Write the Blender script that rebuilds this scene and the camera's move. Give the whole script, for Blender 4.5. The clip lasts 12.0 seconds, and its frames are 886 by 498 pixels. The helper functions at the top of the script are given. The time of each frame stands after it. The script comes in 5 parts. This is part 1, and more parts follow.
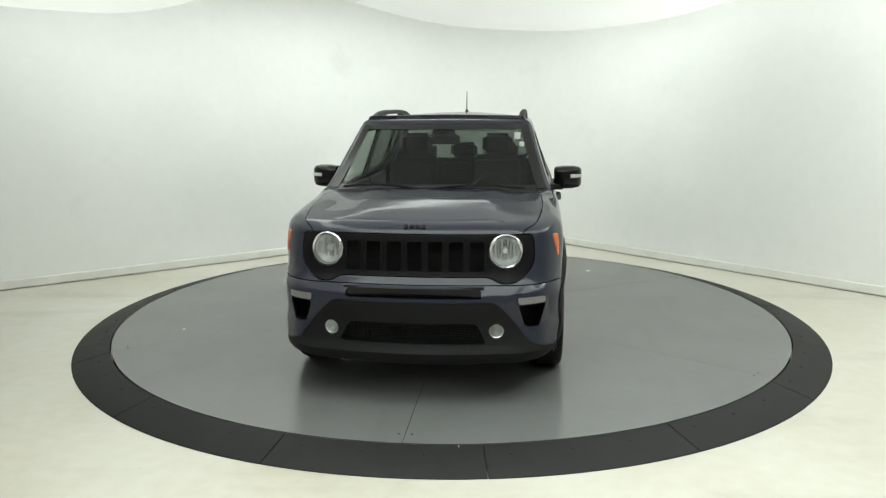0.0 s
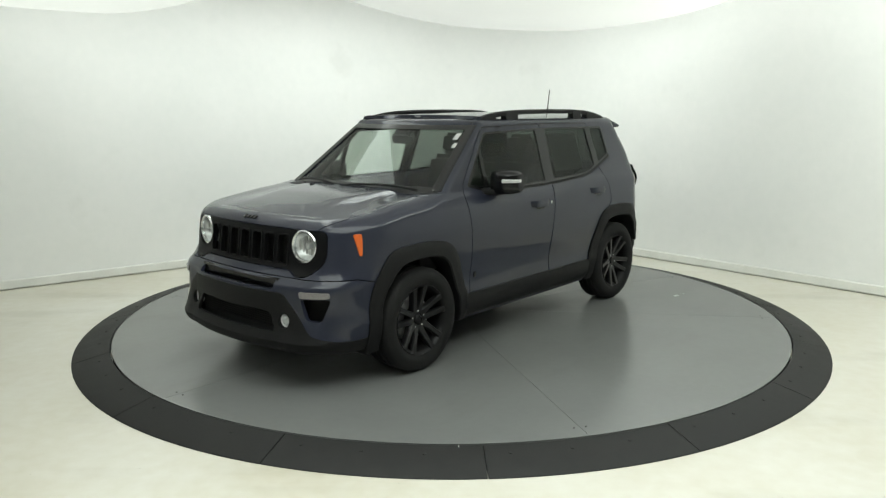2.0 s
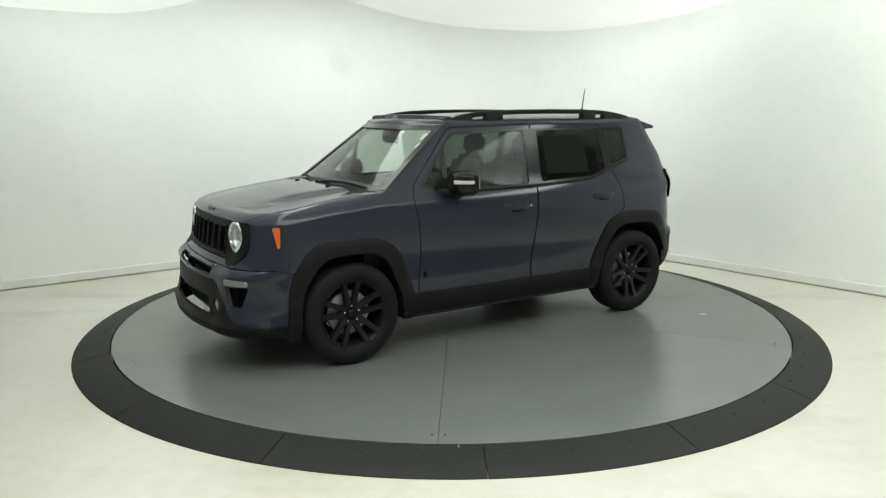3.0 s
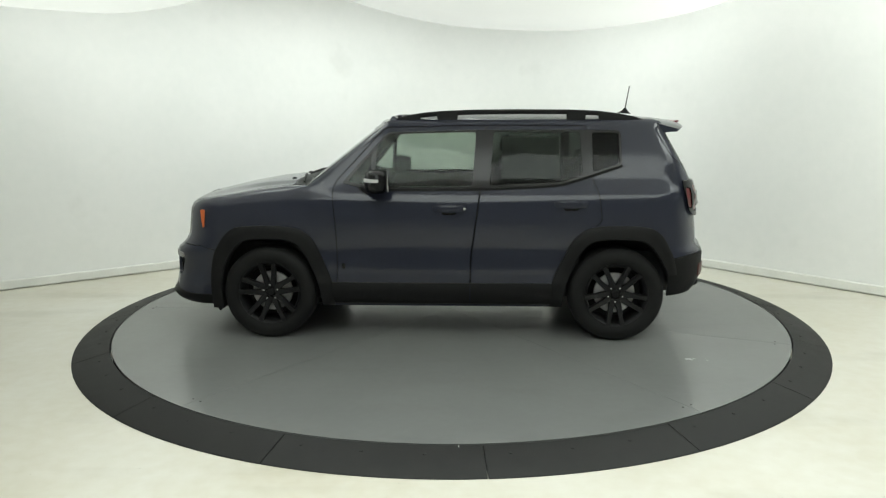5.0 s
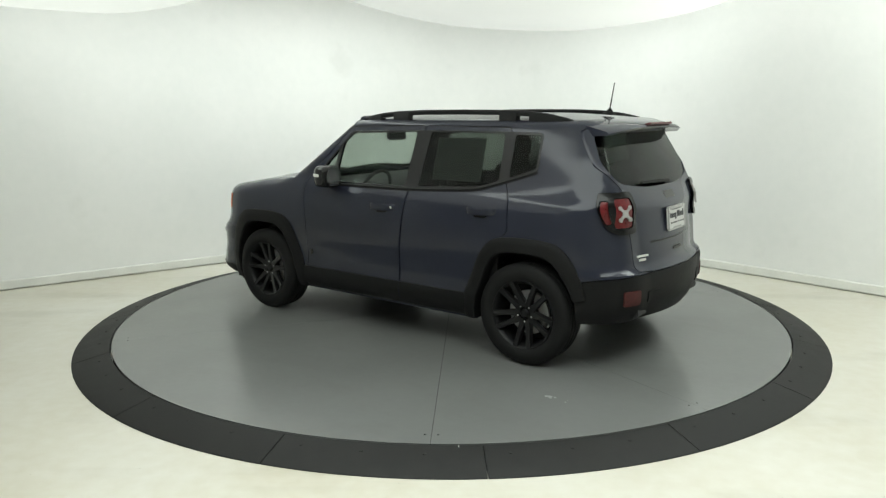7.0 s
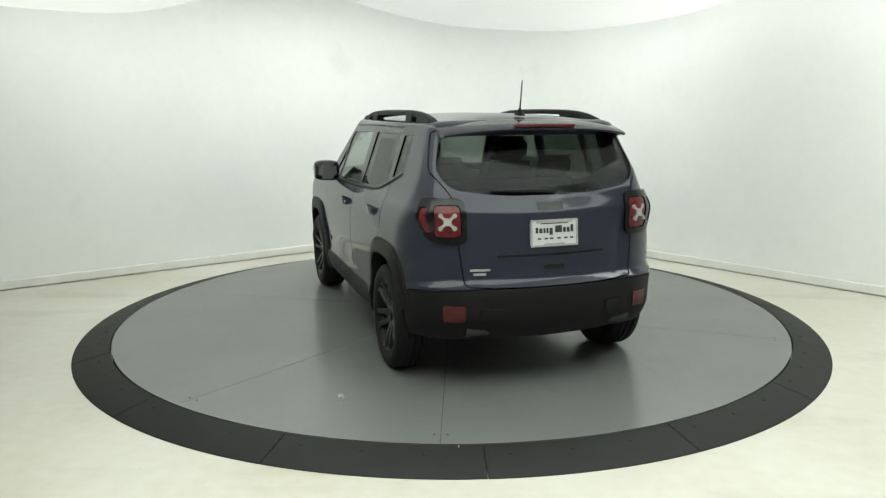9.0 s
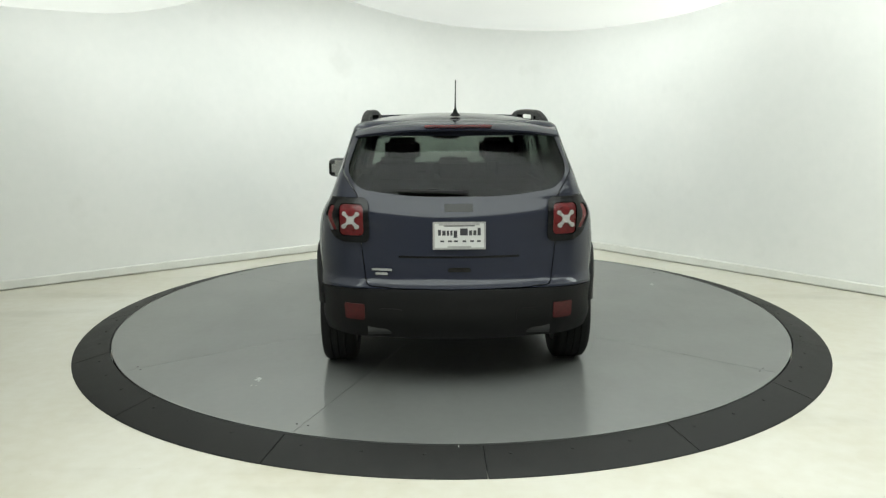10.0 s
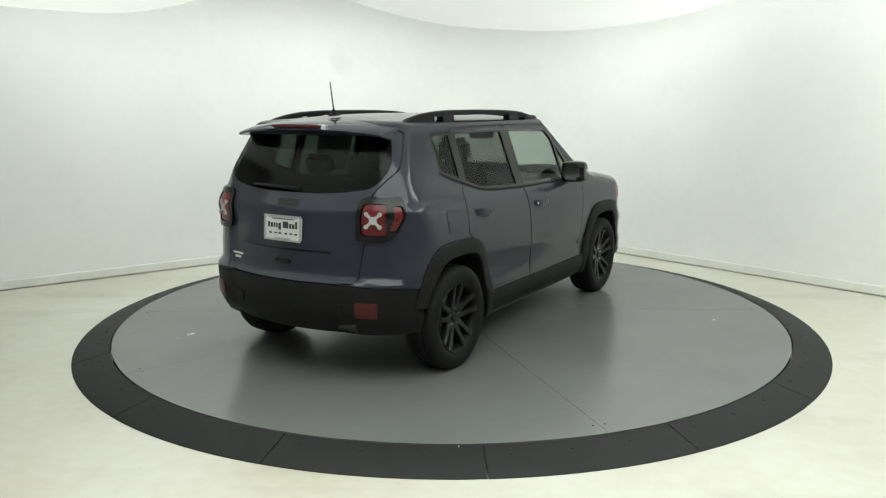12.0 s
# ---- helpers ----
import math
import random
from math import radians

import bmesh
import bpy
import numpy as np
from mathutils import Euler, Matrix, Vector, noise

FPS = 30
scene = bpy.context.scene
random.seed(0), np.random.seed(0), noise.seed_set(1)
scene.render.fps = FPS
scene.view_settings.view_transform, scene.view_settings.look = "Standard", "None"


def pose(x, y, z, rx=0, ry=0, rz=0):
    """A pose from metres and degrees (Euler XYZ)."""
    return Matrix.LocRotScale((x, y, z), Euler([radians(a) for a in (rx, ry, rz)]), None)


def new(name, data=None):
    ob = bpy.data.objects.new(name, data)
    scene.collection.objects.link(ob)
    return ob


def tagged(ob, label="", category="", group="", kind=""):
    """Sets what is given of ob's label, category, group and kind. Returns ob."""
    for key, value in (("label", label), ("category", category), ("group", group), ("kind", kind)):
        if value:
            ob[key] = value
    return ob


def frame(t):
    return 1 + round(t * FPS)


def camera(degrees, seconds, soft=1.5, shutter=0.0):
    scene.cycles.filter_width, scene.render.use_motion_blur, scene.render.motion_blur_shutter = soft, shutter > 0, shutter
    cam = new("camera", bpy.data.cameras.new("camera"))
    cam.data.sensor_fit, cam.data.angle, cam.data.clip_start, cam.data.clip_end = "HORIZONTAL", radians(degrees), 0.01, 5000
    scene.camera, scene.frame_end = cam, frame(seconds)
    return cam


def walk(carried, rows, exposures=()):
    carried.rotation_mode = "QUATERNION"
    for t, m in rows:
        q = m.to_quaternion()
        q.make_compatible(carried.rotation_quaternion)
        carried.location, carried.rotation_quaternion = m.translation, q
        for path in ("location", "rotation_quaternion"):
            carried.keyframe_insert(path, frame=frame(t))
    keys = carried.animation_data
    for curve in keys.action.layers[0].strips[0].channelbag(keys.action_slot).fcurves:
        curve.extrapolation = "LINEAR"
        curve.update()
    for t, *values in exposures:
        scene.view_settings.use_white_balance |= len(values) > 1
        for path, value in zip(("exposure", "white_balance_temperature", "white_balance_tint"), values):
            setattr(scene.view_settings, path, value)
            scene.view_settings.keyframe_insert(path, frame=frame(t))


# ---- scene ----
cam = camera(60.70, 12.0, soft=1.3)
EYE = pose(0, -6.3387, 1.758, 79.522, 0, 0.528) @ pose(0, 0, 0, 0, 0, -0.222)
DECK = 0.0626            # height of the turntable's top
walk(cam, [(0, EYE), (12, EYE)], [(0, 0, 6500, 10), (10.7, 0, 6500, 10), (10.8, 0.03, 6350, 19), (10.9, 0, 6500, 10), (12, 0, 6500, 10)])

# ---------------------------------------------------------------- light
world = bpy.data.worlds.new("world")
world.use_nodes = True
scene.world = world
world.node_tree.nodes["Background"].inputs[0].default_value = (0.9, 1.0, 0.92, 1)
world.node_tree.nodes["Background"].inputs[1].default_value = 0.02


def overhead_light(x, y, z, sx, sy, watts, colour=(0.918, 1.0, 0.948), turn=0):
    data = bpy.data.lights.new("overhead_light", "AREA")
    data.shape, data.size, data.size_y, data.energy, data.color = "RECTANGLE", sx, sy, watts, colour
    ob = new("overhead_light", data)
    ob.matrix_world = pose(x, y, z, 0, 0, turn)
    return ob


# One broad light for the unseen lamps above the cloth, their layout unknown.
overhead_light(-0.1, -1.5, 3.2, 6.6, 6.6, 438, turn=-48.7)
# Extra light added to brighten the right wall; no lamp is known there.
overhead_light(2.5, -1.2, 3.18, 2.4, 2.4, 72, turn=-48.7)
scene.view_settings.exposure = 0.0


# ---------------------------------------------------------------- materials
def material(name, base, rough=0.5, metal=0.0, vary=0.06, scale=6.0, bump=0.0, bump_scale=200.0, rough_vary=0.08, coat=0.0, spec=0.5, stain=None):
    """Principled material with colour variation at two scales, uneven gloss and fine relief."""
    m = bpy.data.materials.new(name)
    m.use_nodes = True
    nt = m.node_tree
    n, l = nt.nodes, nt.links
    b = n["Principled BSDF"]
    tc = n.new("ShaderNodeTexCoord")
    big = n.new("ShaderNodeTexNoise")
    big.inputs["Scale"].default_value, big.inputs["Detail"].default_value = scale, 6
    fine = n.new("ShaderNodeTexNoise")
    fine.inputs["Scale"].default_value, fine.inputs["Detail"].default_value = scale * 14, 3
    l.new(tc.outputs["Object"], big.inputs["Vector"])
    l.new(tc.outputs["Object"], fine.inputs["Vector"])
    mix = n.new("ShaderNodeMath")
    mix.operation = "MULTIPLY_ADD"
    mix.inputs[1].default_value = 0.35
    l.new(fine.outputs["Fac"], mix.inputs[0])
    l.new(big.outputs["Fac"], mix.inputs[2])
    ramp = n.new("ShaderNodeValToRGB")
    other = stain or base
    ramp.color_ramp.elements[0].position, ramp.color_ramp.elements[1].position = 0.45, 0.9
    ramp.color_ramp.elements[0].color = (*[c * (1 - vary) for c in other], 1)
    ramp.color_ramp.elements[1].color = (*[min(1, c * (1 + vary)) for c in base], 1)
    l.new(mix.outputs[0], ramp.inputs[0])
    l.new(ramp.outputs[0], b.inputs["Base Color"])
    mr = n.new("ShaderNodeMapRange")
    mr.inputs["To Min"].default_value, mr.inputs["To Max"].default_value = max(0.02, rough - rough_vary), min(1, rough + rough_vary)
    l.new(big.outputs["Fac"], mr.inputs["Value"])
    l.new(mr.outputs[0], b.inputs["Roughness"])
    b.inputs["Metallic"].default_value = metal
    b.inputs["Coat Weight"].default_value = coat
    b.inputs["Coat Roughness"].default_value = 0.1
    b.inputs["Specular IOR Level"].default_value = spec
    if bump:
        bt = n.new("ShaderNodeTexNoise")
        bt.inputs["Scale"].default_value, bt.inputs["Detail"].default_value = bump_scale, 3
        l.new(tc.outputs["Object"], bt.inputs["Vector"])
        bn = n.new("ShaderNodeBump")
        bn.inputs["Strength"].default_value, bn.inputs["Distance"].default_value = bump, 0.004
        l.new(bt.outputs["Fac"], bn.inputs["Height"])
        l.new(bn.outputs[0], b.inputs["Normal"])
    return m


M_WALL = material("white_wall_paint", (0.88, 0.88, 0.86), 0.6, vary=0.012, scale=0.8, stain=(0.84, 0.85, 0.83), bump=0.05, bump_scale=120)


def add_marks(m, scale, low, high, strength, stretch=(1, 1, 1)):
    """Sparse smudges over a material: patches of a stretched noise that darken its colour."""
    n, l = m.node_tree.nodes, m.node_tree.links
    b = n["Principled BSDF"]
    tc, mp, ns, mr, mx = n.new("ShaderNodeTexCoord"), n.new("ShaderNodeMapping"), n.new("ShaderNodeTexNoise"), n.new("ShaderNodeMapRange"), n.new("ShaderNodeMix")
    mp.inputs["Scale"].default_value = stretch
    ns.inputs["Scale"].default_value, ns.inputs["Detail"].default_value = scale, 4
    mr.inputs["From Min"].default_value, mr.inputs["From Max"].default_value, mr.inputs["To Max"].default_value = low, high, strength
    mx.data_type, mx.blend_type = "RGBA", "MULTIPLY"
    mx.inputs[7].default_value = (0.5, 0.48, 0.42, 1)
    l.new(tc.outputs["Object"], mp.inputs["Vector"])
    l.new(mp.outputs[0], ns.inputs["Vector"])
    l.new(ns.outputs["Fac"], mr.inputs["Value"])
    l.new(mr.outputs[0], mx.inputs[0])
    l.new(b.inputs["Base Color"].links[0].from_socket, mx.inputs[6])
    l.new(mx.outputs[2], b.inputs["Base Color"])


add_marks(M_WALL, 1.9, 0.64, 0.76, 0.09)
M_CEIL = material("white_ceiling_paint", (0.82, 0.82, 0.81), 0.7, vary=0.02, scale=1.0)
M_FLOOR = material("pale_sealed_concrete", (0.675, 0.66, 0.60), 0.40, vary=0.03, scale=0.75, stain=(0.60, 0.565, 0.46), bump=0.05, bump_scale=60, rough_vary=0.12)
add_marks(M_FLOOR, 1.3, 0.54, 0.72, 0.28, (0.5, 1.8, 1))
add_marks(M_FLOOR, 26, 0.745, 0.775, 0.8)
M_TRIM = material("white_trim_paint", (0.78, 0.78, 0.74), 0.4, vary=0.05, scale=5)
M_CLOTH = material("white_diffuser_cloth", (0.72, 0.69, 0.685), 0.8, vary=0.02, scale=2)
M_DECK = material("grey_deck_paint", (0.160, 0.164, 0.159), 0.24, vary=0.05, scale=1.3, bump=0.03, bump_scale=90, rough_vary=0.08)
M_RAMP = material("black_rubber", (0.0115, 0.0115, 0.011), 0.6, spec=0.3, vary=0.3, scale=8, bump=0.15, bump_scale=160)
add_marks(M_DECK, 2.2, 0.56, 0.75, 0.12, (0.6, 1.6, 1))
M_DARK = material("black_gap", (0.006, 0.006, 0.006), 0.8)


# ---------------------------------------------------------------- mesh helpers
def mesh_of(name, verts, faces, mat, smooth=True):
    me = bpy.data.meshes.new(name)
    me.from_pydata([tuple(v) for v in verts], [], faces)
    me.update()
    bm = bmesh.new()
    bm.from_mesh(me)
    bmesh.ops.recalc_face_normals(bm, faces=bm.faces)
    bm.to_mesh(me)
    bm.free()
    if mat:
        me.materials.append(mat)
    if smooth:
        me.shade_smooth()
        me.set_sharp_from_angle(angle=radians(35))
    return me


def part(name, me, parent=None, label="", m=None, mat=None):
    """Links a mesh (or a bmesh) as one object under its thing."""
    if isinstance(me, bmesh.types.BMesh):
        bm, me = me, bpy.data.meshes.new(name)
        bmesh.ops.recalc_face_normals(bm, faces=bm.faces)
        bm.to_mesh(me)
        bm.free()
        if mat:
            me.materials.append(mat)
        me.shade_smooth()
        me.set_sharp_from_angle(angle=radians(35))
    ob = new(name, me)
    if parent is not None:
        ob.parent = parent
    if m is not None:
        ob.matrix_basis = m
    if label:
        tagged(ob, label)
    return ob


def prism(poly, a, b, axes="xz"):
    """Vertices and faces of a polygon drawn in two axes and pulled along the third from a to b."""
    def at(p, d):
        v = {axes[0]: p[0], axes[1]: p[1]}
        return tuple(v.get(k, d) for k in "xyz")
    n = len(poly)
    verts = [at(p, a) for p in poly] + [at(p, b) for p in poly]
    faces = [tuple(range(n))[::-1], tuple(range(n, 2 * n))] + [(i, (i + 1) % n, n + (i + 1) % n, n + i) for i in range(n)]
    return verts, faces


def rounded(poly, r, steps=5):
    """A closed polygon with its corners rounded; r is one radius or one a corner."""
    out = []
    n = len(poly)
    for i, p in enumerate(poly):
        p = Vector(p)
        a, b = Vector(poly[i - 1]) - p, Vector(poly[(i + 1) % n]) - p
        rr = r[i] if isinstance(r, (list, tuple)) else r
        d = min(rr, a.length * 0.49, b.length * 0.49)
        if d < 1e-4:
            out.append(tuple(p))
            continue
        s, e = p + a.normalized() * d, p + b.normalized() * d
        for k in range(steps + 1):
            t = k / steps
            out.append(tuple(s * (1 - t) ** 2 + p * 2 * t * (1 - t) + e * t * t))
    return out


# ---------------------------------------------------------------- room
CORNER = Vector((0.49, 4.64))
ALONG_L, ALONG_R = Vector((-0.802, -0.598)).normalized(), Vector((0.671, -0.742)).normalized()
SIDE, ROOM_H = 10.5, 4.0
room_line = [CORNER, CORNER + ALONG_R * SIDE, CORNER + ALONG_R * SIDE + ALONG_L * SIDE, CORNER + ALONG_L * SIDE]
inner_line = rounded([tuple(p) for p in room_line], [1.3, 1.0, 1.0, 1.0], 24)
fine_line = []
for a, b in zip(inner_line, inner_line[1:] + inner_line[:1]):
    steps = max(1, int((Vector(b) - Vector(a)).length / 0.25))
    fine_line += [tuple(Vector(a).lerp(Vector(b), k / steps)) for k in range(steps)]
inner_line = fine_line
mid = sum((Vector(p) for p in room_line), Vector((0, 0))) / 4


def grown(line, d):
    """The closed line moved outward by d."""
    out = []
    n = len(line)
    for i in range(n):
        a, p, b = Vector(line[i - 1]), Vector(line[i]), Vector(line[(i + 1) % n])
        t = (b - a).normalized()
        nrm = Vector((t.y, -t.x))
        if nrm.dot(p - mid) < 0:
            nrm = -nrm
        out.append(tuple(p + nrm * d))
    return out


def band(inner, outer, z0, z1):
    n = len(inner)
    verts = [(*p, z0) for p in inner] + [(*p, z1) for p in inner] + [(*p, z1) for p in outer] + [(*p, z0) for p in outer]
    faces = []
    for i in range(n):
        j = (i + 1) % n
        for k in range(4):
            a, b = k * n, ((k + 1) % 4) * n
            faces.append((a + i, a + j, b + j, b + i))
    return verts, faces


def wall_run(keep, name, mat, label):
    """A stretch of the room's wall: those pieces of the outline whose middle passes the test."""
    outer = grown(inner_line, 0.15)
    n = len(inner_line)
    inside = [keep((inner_line[i][1] + inner_line[(i + 1) % n][1]) / 2) for i in range(n)]
    first = next(i for i in range(n) if inside[i] and not inside[i - 1])
    run = [first]
    while inside[run[-1] % n]:
        run.append(run[-1] + 1)
    verts, faces = [], []
    for i in run:
        p, q = inner_line[i % n], outer[i % n]
        verts += [(*p, 0.0), (*p, ROOM_H), (*q, ROOM_H), (*q, 0.0)]
    for k in range(len(run) - 1):
        faces += [(4 * k + e, 4 * k + (e + 1) % 4, 4 * k + 4 + (e + 1) % 4, 4 * k + 4 + e) for e in range(4)]
    faces += [(0, 1, 2, 3), tuple(4 * (len(run) - 1) + e for e in (3, 2, 1, 0))]
    me = mesh_of(name, verts, faces, mat)
    return tagged(new(name, me), label, "wall", kind="structure")


# Unseen walls past this line are grey, standing in for the room's unlit side.
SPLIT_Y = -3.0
M_BACKWALL = material("dark_side_wall", (0.38, 0.38, 0.37), 0.7, vary=0.06, scale=1.5)
wall_run(lambda y: y >= SPLIT_Y, "wall_north", M_WALL, "smooth white painted studio wall with a rounded corner")
wall_run(lambda y: y < SPLIT_Y, "wall_south", M_BACKWALL, "unseen rounded wall, grey standing in for the room's dark side")
floor_me = mesh_of("floor", *prism(grown(inner_line, 0.15), -0.12, 0.0, "xy"), M_FLOOR)
tagged(new("floor", floor_me), "pale cream sealed concrete floor with faint stains", "floor", kind="structure")
tagged(new("ceiling", mesh_of("ceiling", *prism(grown(inner_line, 0.15), ROOM_H, ROOM_H + 0.12, "xy"), M_CEIL)), "plain white ceiling above hanging cloth", "ceiling", kind="structure")
skirt = grown(inner_line, -0.03)
sv, sf = band(skirt, grown(inner_line, -0.002), 0.006, 0.10)
sb = mesh_of("baseboard", sv, sf, M_TRIM)
base = tagged(new("baseboard", sb), "white painted baseboard with scuffed rounded top", "baseboard", kind="structure")
bv = base.modifiers.new("edge", "BEVEL")
bv.width, bv.segments = 0.018, 3


# cloth diffusers that hang in shallow bellies under the ceiling
def diffuser_cloth(x0, x1, y0, y1, top, sag, skew, mat):
    nx, ny = 40, 30
    verts, faces = [], []
    for j in range(ny + 1):
        for i in range(nx + 1):
            u, v = i / nx, j / ny
            belly = sag * (1 - abs(2 * u - 1) ** 2.2) * (0.75 + 0.25 * math.sin(math.pi * v))
            wrinkle = 0.006 * math.sin(u * 23 + v * 5) * math.sin(v * 9)
            verts.append((x0 + (x1 - x0) * u + skew * v, y0 + (y1 - y0) * v, top - belly + wrinkle))
    for j in range(ny):
        for i in range(nx):
            a = j * (nx + 1) + i
            faces.append((a, a + 1, a + nx + 2, a + nx + 1))
    return mesh_of("diffuser_cloth", verts, faces, mat)


def let_light_through(m, share):
    n, l = m.node_tree.nodes, m.node_tree.links
    t, mx = n.new("ShaderNodeBsdfTranslucent"), n.new("ShaderNodeMixShader")
    t.inputs["Color"].default_value = (0.9, 0.9, 0.88, 1)
    mx.inputs[0].default_value = share
    l.new(n["Principled BSDF"].outputs[0], mx.inputs[1])
    l.new(t.outputs[0], mx.inputs[2])
    l.new(mx.outputs[0], n["Material Output"].inputs["Surface"])


let_light_through(M_CLOTH, 0.23)
# Same cloth colour; lets less light through, as this one is lit less.
M_CLOTH_WIDE = material("less_lit_cloth", (0.72, 0.69, 0.685), 0.8, vary=0.02, scale=2)
let_light_through(M_CLOTH_WIDE, 0.155)
tagged(new("diffuser_cloth", diffuser_cloth(-4.0, -1.55, -3.2, 0.0, 2.83, 0.40, 0.0, M_CLOTH)), "white translucent cloth hanging in a shallow belly", "ceiling cloth", "cloths under the ceiling")
tagged(new("diffuser_cloth", diffuser_cloth(-1.35, 2.9, -2.4, 1.0, 2.91, 0.56, 0.0, M_CLOTH_WIDE)), "white translucent cloth hanging in a wide belly", "ceiling cloth", "cloths under the ceiling")


# ---------------------------------------------------------------- turntable
RING_IN, RING_OUT = 2.70, 2.955


def disc(name, r, z0, z1, mat, seg=160, edge=0.004):
    verts, faces = [], []
    prof = [(r, z0), (r, z1 - edge), (r - edge, z1)]
    for rr, z in prof:
        verts += [(rr * math.cos(2 * math.pi * i / seg), rr * math.sin(2 * math.pi * i / seg), z) for i in range(seg)]
    for k in range(len(prof) - 1):
        faces += [(k * seg + i, k * seg + (i + 1) % seg, (k + 1) * seg + (i + 1) % seg, (k + 1) * seg + i) for i in range(seg)]
    faces += [tuple(range(seg))[::-1], tuple(range((len(prof) - 1) * seg, len(prof) * seg))]
    return mesh_of(name, verts, faces, mat)


turntable = tagged(new("turntable"), "round grey painted turntable deck with thin seams", "turntable")
part("deck_base", disc("deck_base", RING_IN - 0.012, 0.004, DECK - 0.012, M_DARK), turntable)
SEAMS = [1.0, 56.4, 124.2, 159.6, 230.5, 301.0, 361.0]
for a0, a1 in zip(SEAMS, SEAMS[1:]):
    n = 40
    r, gap = RING_IN - 0.010, 0.0013
    am = radians((a0 + a1) / 2)
    b0, b1 = radians(a0) + gap / r, radians(a1) - gap / r
    tip = gap / math.sin((b1 - b0) / 2)
    poly = [(tip * math.cos(am), tip * math.sin(am))] + [(r * math.cos(b0 + (b1 - b0) * k / n), r * math.sin(b0 + (b1 - b0) * k / n)) for k in range(n + 1)]
    part("deck_plate", mesh_of("deck_plate", *prism(poly, DECK - 0.011, DECK, "xy"), M_DECK, smooth=False), turntable)
for a0 in SEAMS[:-1]:
    for r in (2.58,):
        for side in (1, -1):
            a = radians(a0) + side * 0.035 / r
            bm = bmesh.new()
            bmesh.ops.create_cone(bm, cap_ends=True, segments=10, radius1=0.007, radius2=0.005, depth=0.003)
            part("deck_screw", bm, turntable, m=Matrix.Translation((r * math.cos(a), r * math.sin(a), DECK + 0.001)), mat=M_RAMP)
ramp_ring = tagged(new("ramp_ring"), "black rubber ramp ring round the turntable", "ramp")
for k in range(16):
    a0 = radians(-86.4) + k * 2 * math.pi / 16
    a1 = a0 + 2 * math.pi / 16 - 0.0016
    verts, faces = [], []
    n = 14
    prof = [(RING_IN, 0.001), (RING_IN, DECK - 0.004), (RING_IN + 0.005, DECK), (RING_OUT - 0.008, 0.010), (RING_OUT, 0.004), (RING_OUT, 0.001)]
    for i in range(n + 1):
        a = a0 + (a1 - a0) * i / n
        verts += [(r * math.cos(a), r * math.sin(a), z) for r, z in prof]
    q = len(prof)
    for i in range(n):
        faces += [(i * q + j, i * q + (j + 1) % q, (i + 1) * q + (j + 1) % q, (i + 1) * q + j) for j in range(q)]
    faces += [tuple(range(q)), tuple(range(n * q, n * q + q))[::-1]]
    part("ramp_segment", mesh_of("ramp_segment", verts, faces, M_RAMP), ramp_ring)


bolt_bm = bmesh.new()
bmesh.ops.create_cone(bolt_bm, cap_ends=True, segments=10, radius1=0.013, radius2=0.009, depth=0.006)
bolt_me = bpy.data.meshes.new("bolt")
bolt_bm.to_mesh(bolt_me)
bolt_bm.free()
bolt_me.materials.append(M_RAMP)
for k in range(16):
    for f in (0.12, 0.42, 0.72):
        a = radians(-86.4) + (k + f) * 2 * math.pi / 16
        r = RING_IN + 0.075
        part("bolt", bolt_me, ramp_ring, m=Matrix.Translation((r * math.cos(a), r * math.sin(a), 0.0475)) @ Matrix.Rotation(a, 4, "Z") @ Matrix.Rotation(radians(12), 4, "Y"))
bm = bmesh.new()
bmesh.ops.create_cube(bm, size=1, matrix=Matrix.LocRotScale((0.043, -2.712, DECK - 0.002), None, (0.004, 0.018, 0.003)))
part("index_mark", bm, ramp_ring, "white painted index mark", mat=M_TRIM)


# ---------------------------------------------------------------- car materials
M_PAINT = material("slate_blue_paint", (0.0160, 0.0186, 0.0325), 0.5, vary=0.04, scale=3, coat=0.8, rough_vary=0.02, spec=0.1)
M_PLASTIC = material("black_grained_plastic", (0.0075, 0.0075, 0.0078), 0.55, vary=0.12, scale=12, bump=0.12, bump_scale=420, rough_vary=0.06, spec=0.2)
M_GLOSS = material("gloss_black_plastic", (0.004, 0.004, 0.0045), 0.2, vary=0.1, scale=5, spec=0.4)
M_SATIN = material("satin_black_alloy", (0.006, 0.006, 0.0065), 0.42, vary=0.1, scale=9, spec=0.22)
M_NOSE = material("satin_black_nose", (0.0045, 0.0045, 0.005), 0.5, vary=0.1, scale=9, spec=0.14)
M_WHEEL = material("gloss_black_alloy", (0.0075, 0.0075, 0.008), 0.34, vary=0.1, scale=9, spec=0.34)
M_TYRE = material("tyre_rubber", (0.0075, 0.0075, 0.0075), 0.7, vary=0.2, scale=14, bump=0.12, bump_scale=260, spec=0.25)
M_CHROME = material("bright_metal", (0.75, 0.76, 0.77), 0.16, metal=1.0, vary=0.05, scale=30)
M_BOWL = material("silvered_reflector", (0.72, 0.73, 0.74), 0.36, metal=0.75, vary=0.12, scale=60)
M_STEEL = material("brake_steel", (0.55, 0.55, 0.55), 0.5, metal=0.7, vary=0.12, scale=30)
M_ORANGE = material("amber_lens", (0.62, 0.115, 0.012), 0.3, vary=0.08, scale=60, coat=0.6)
M_RED = material("red_lens", (0.115, 0.006, 0.008), 0.3, vary=0.3, scale=40, coat=0.3, spec=0.3)
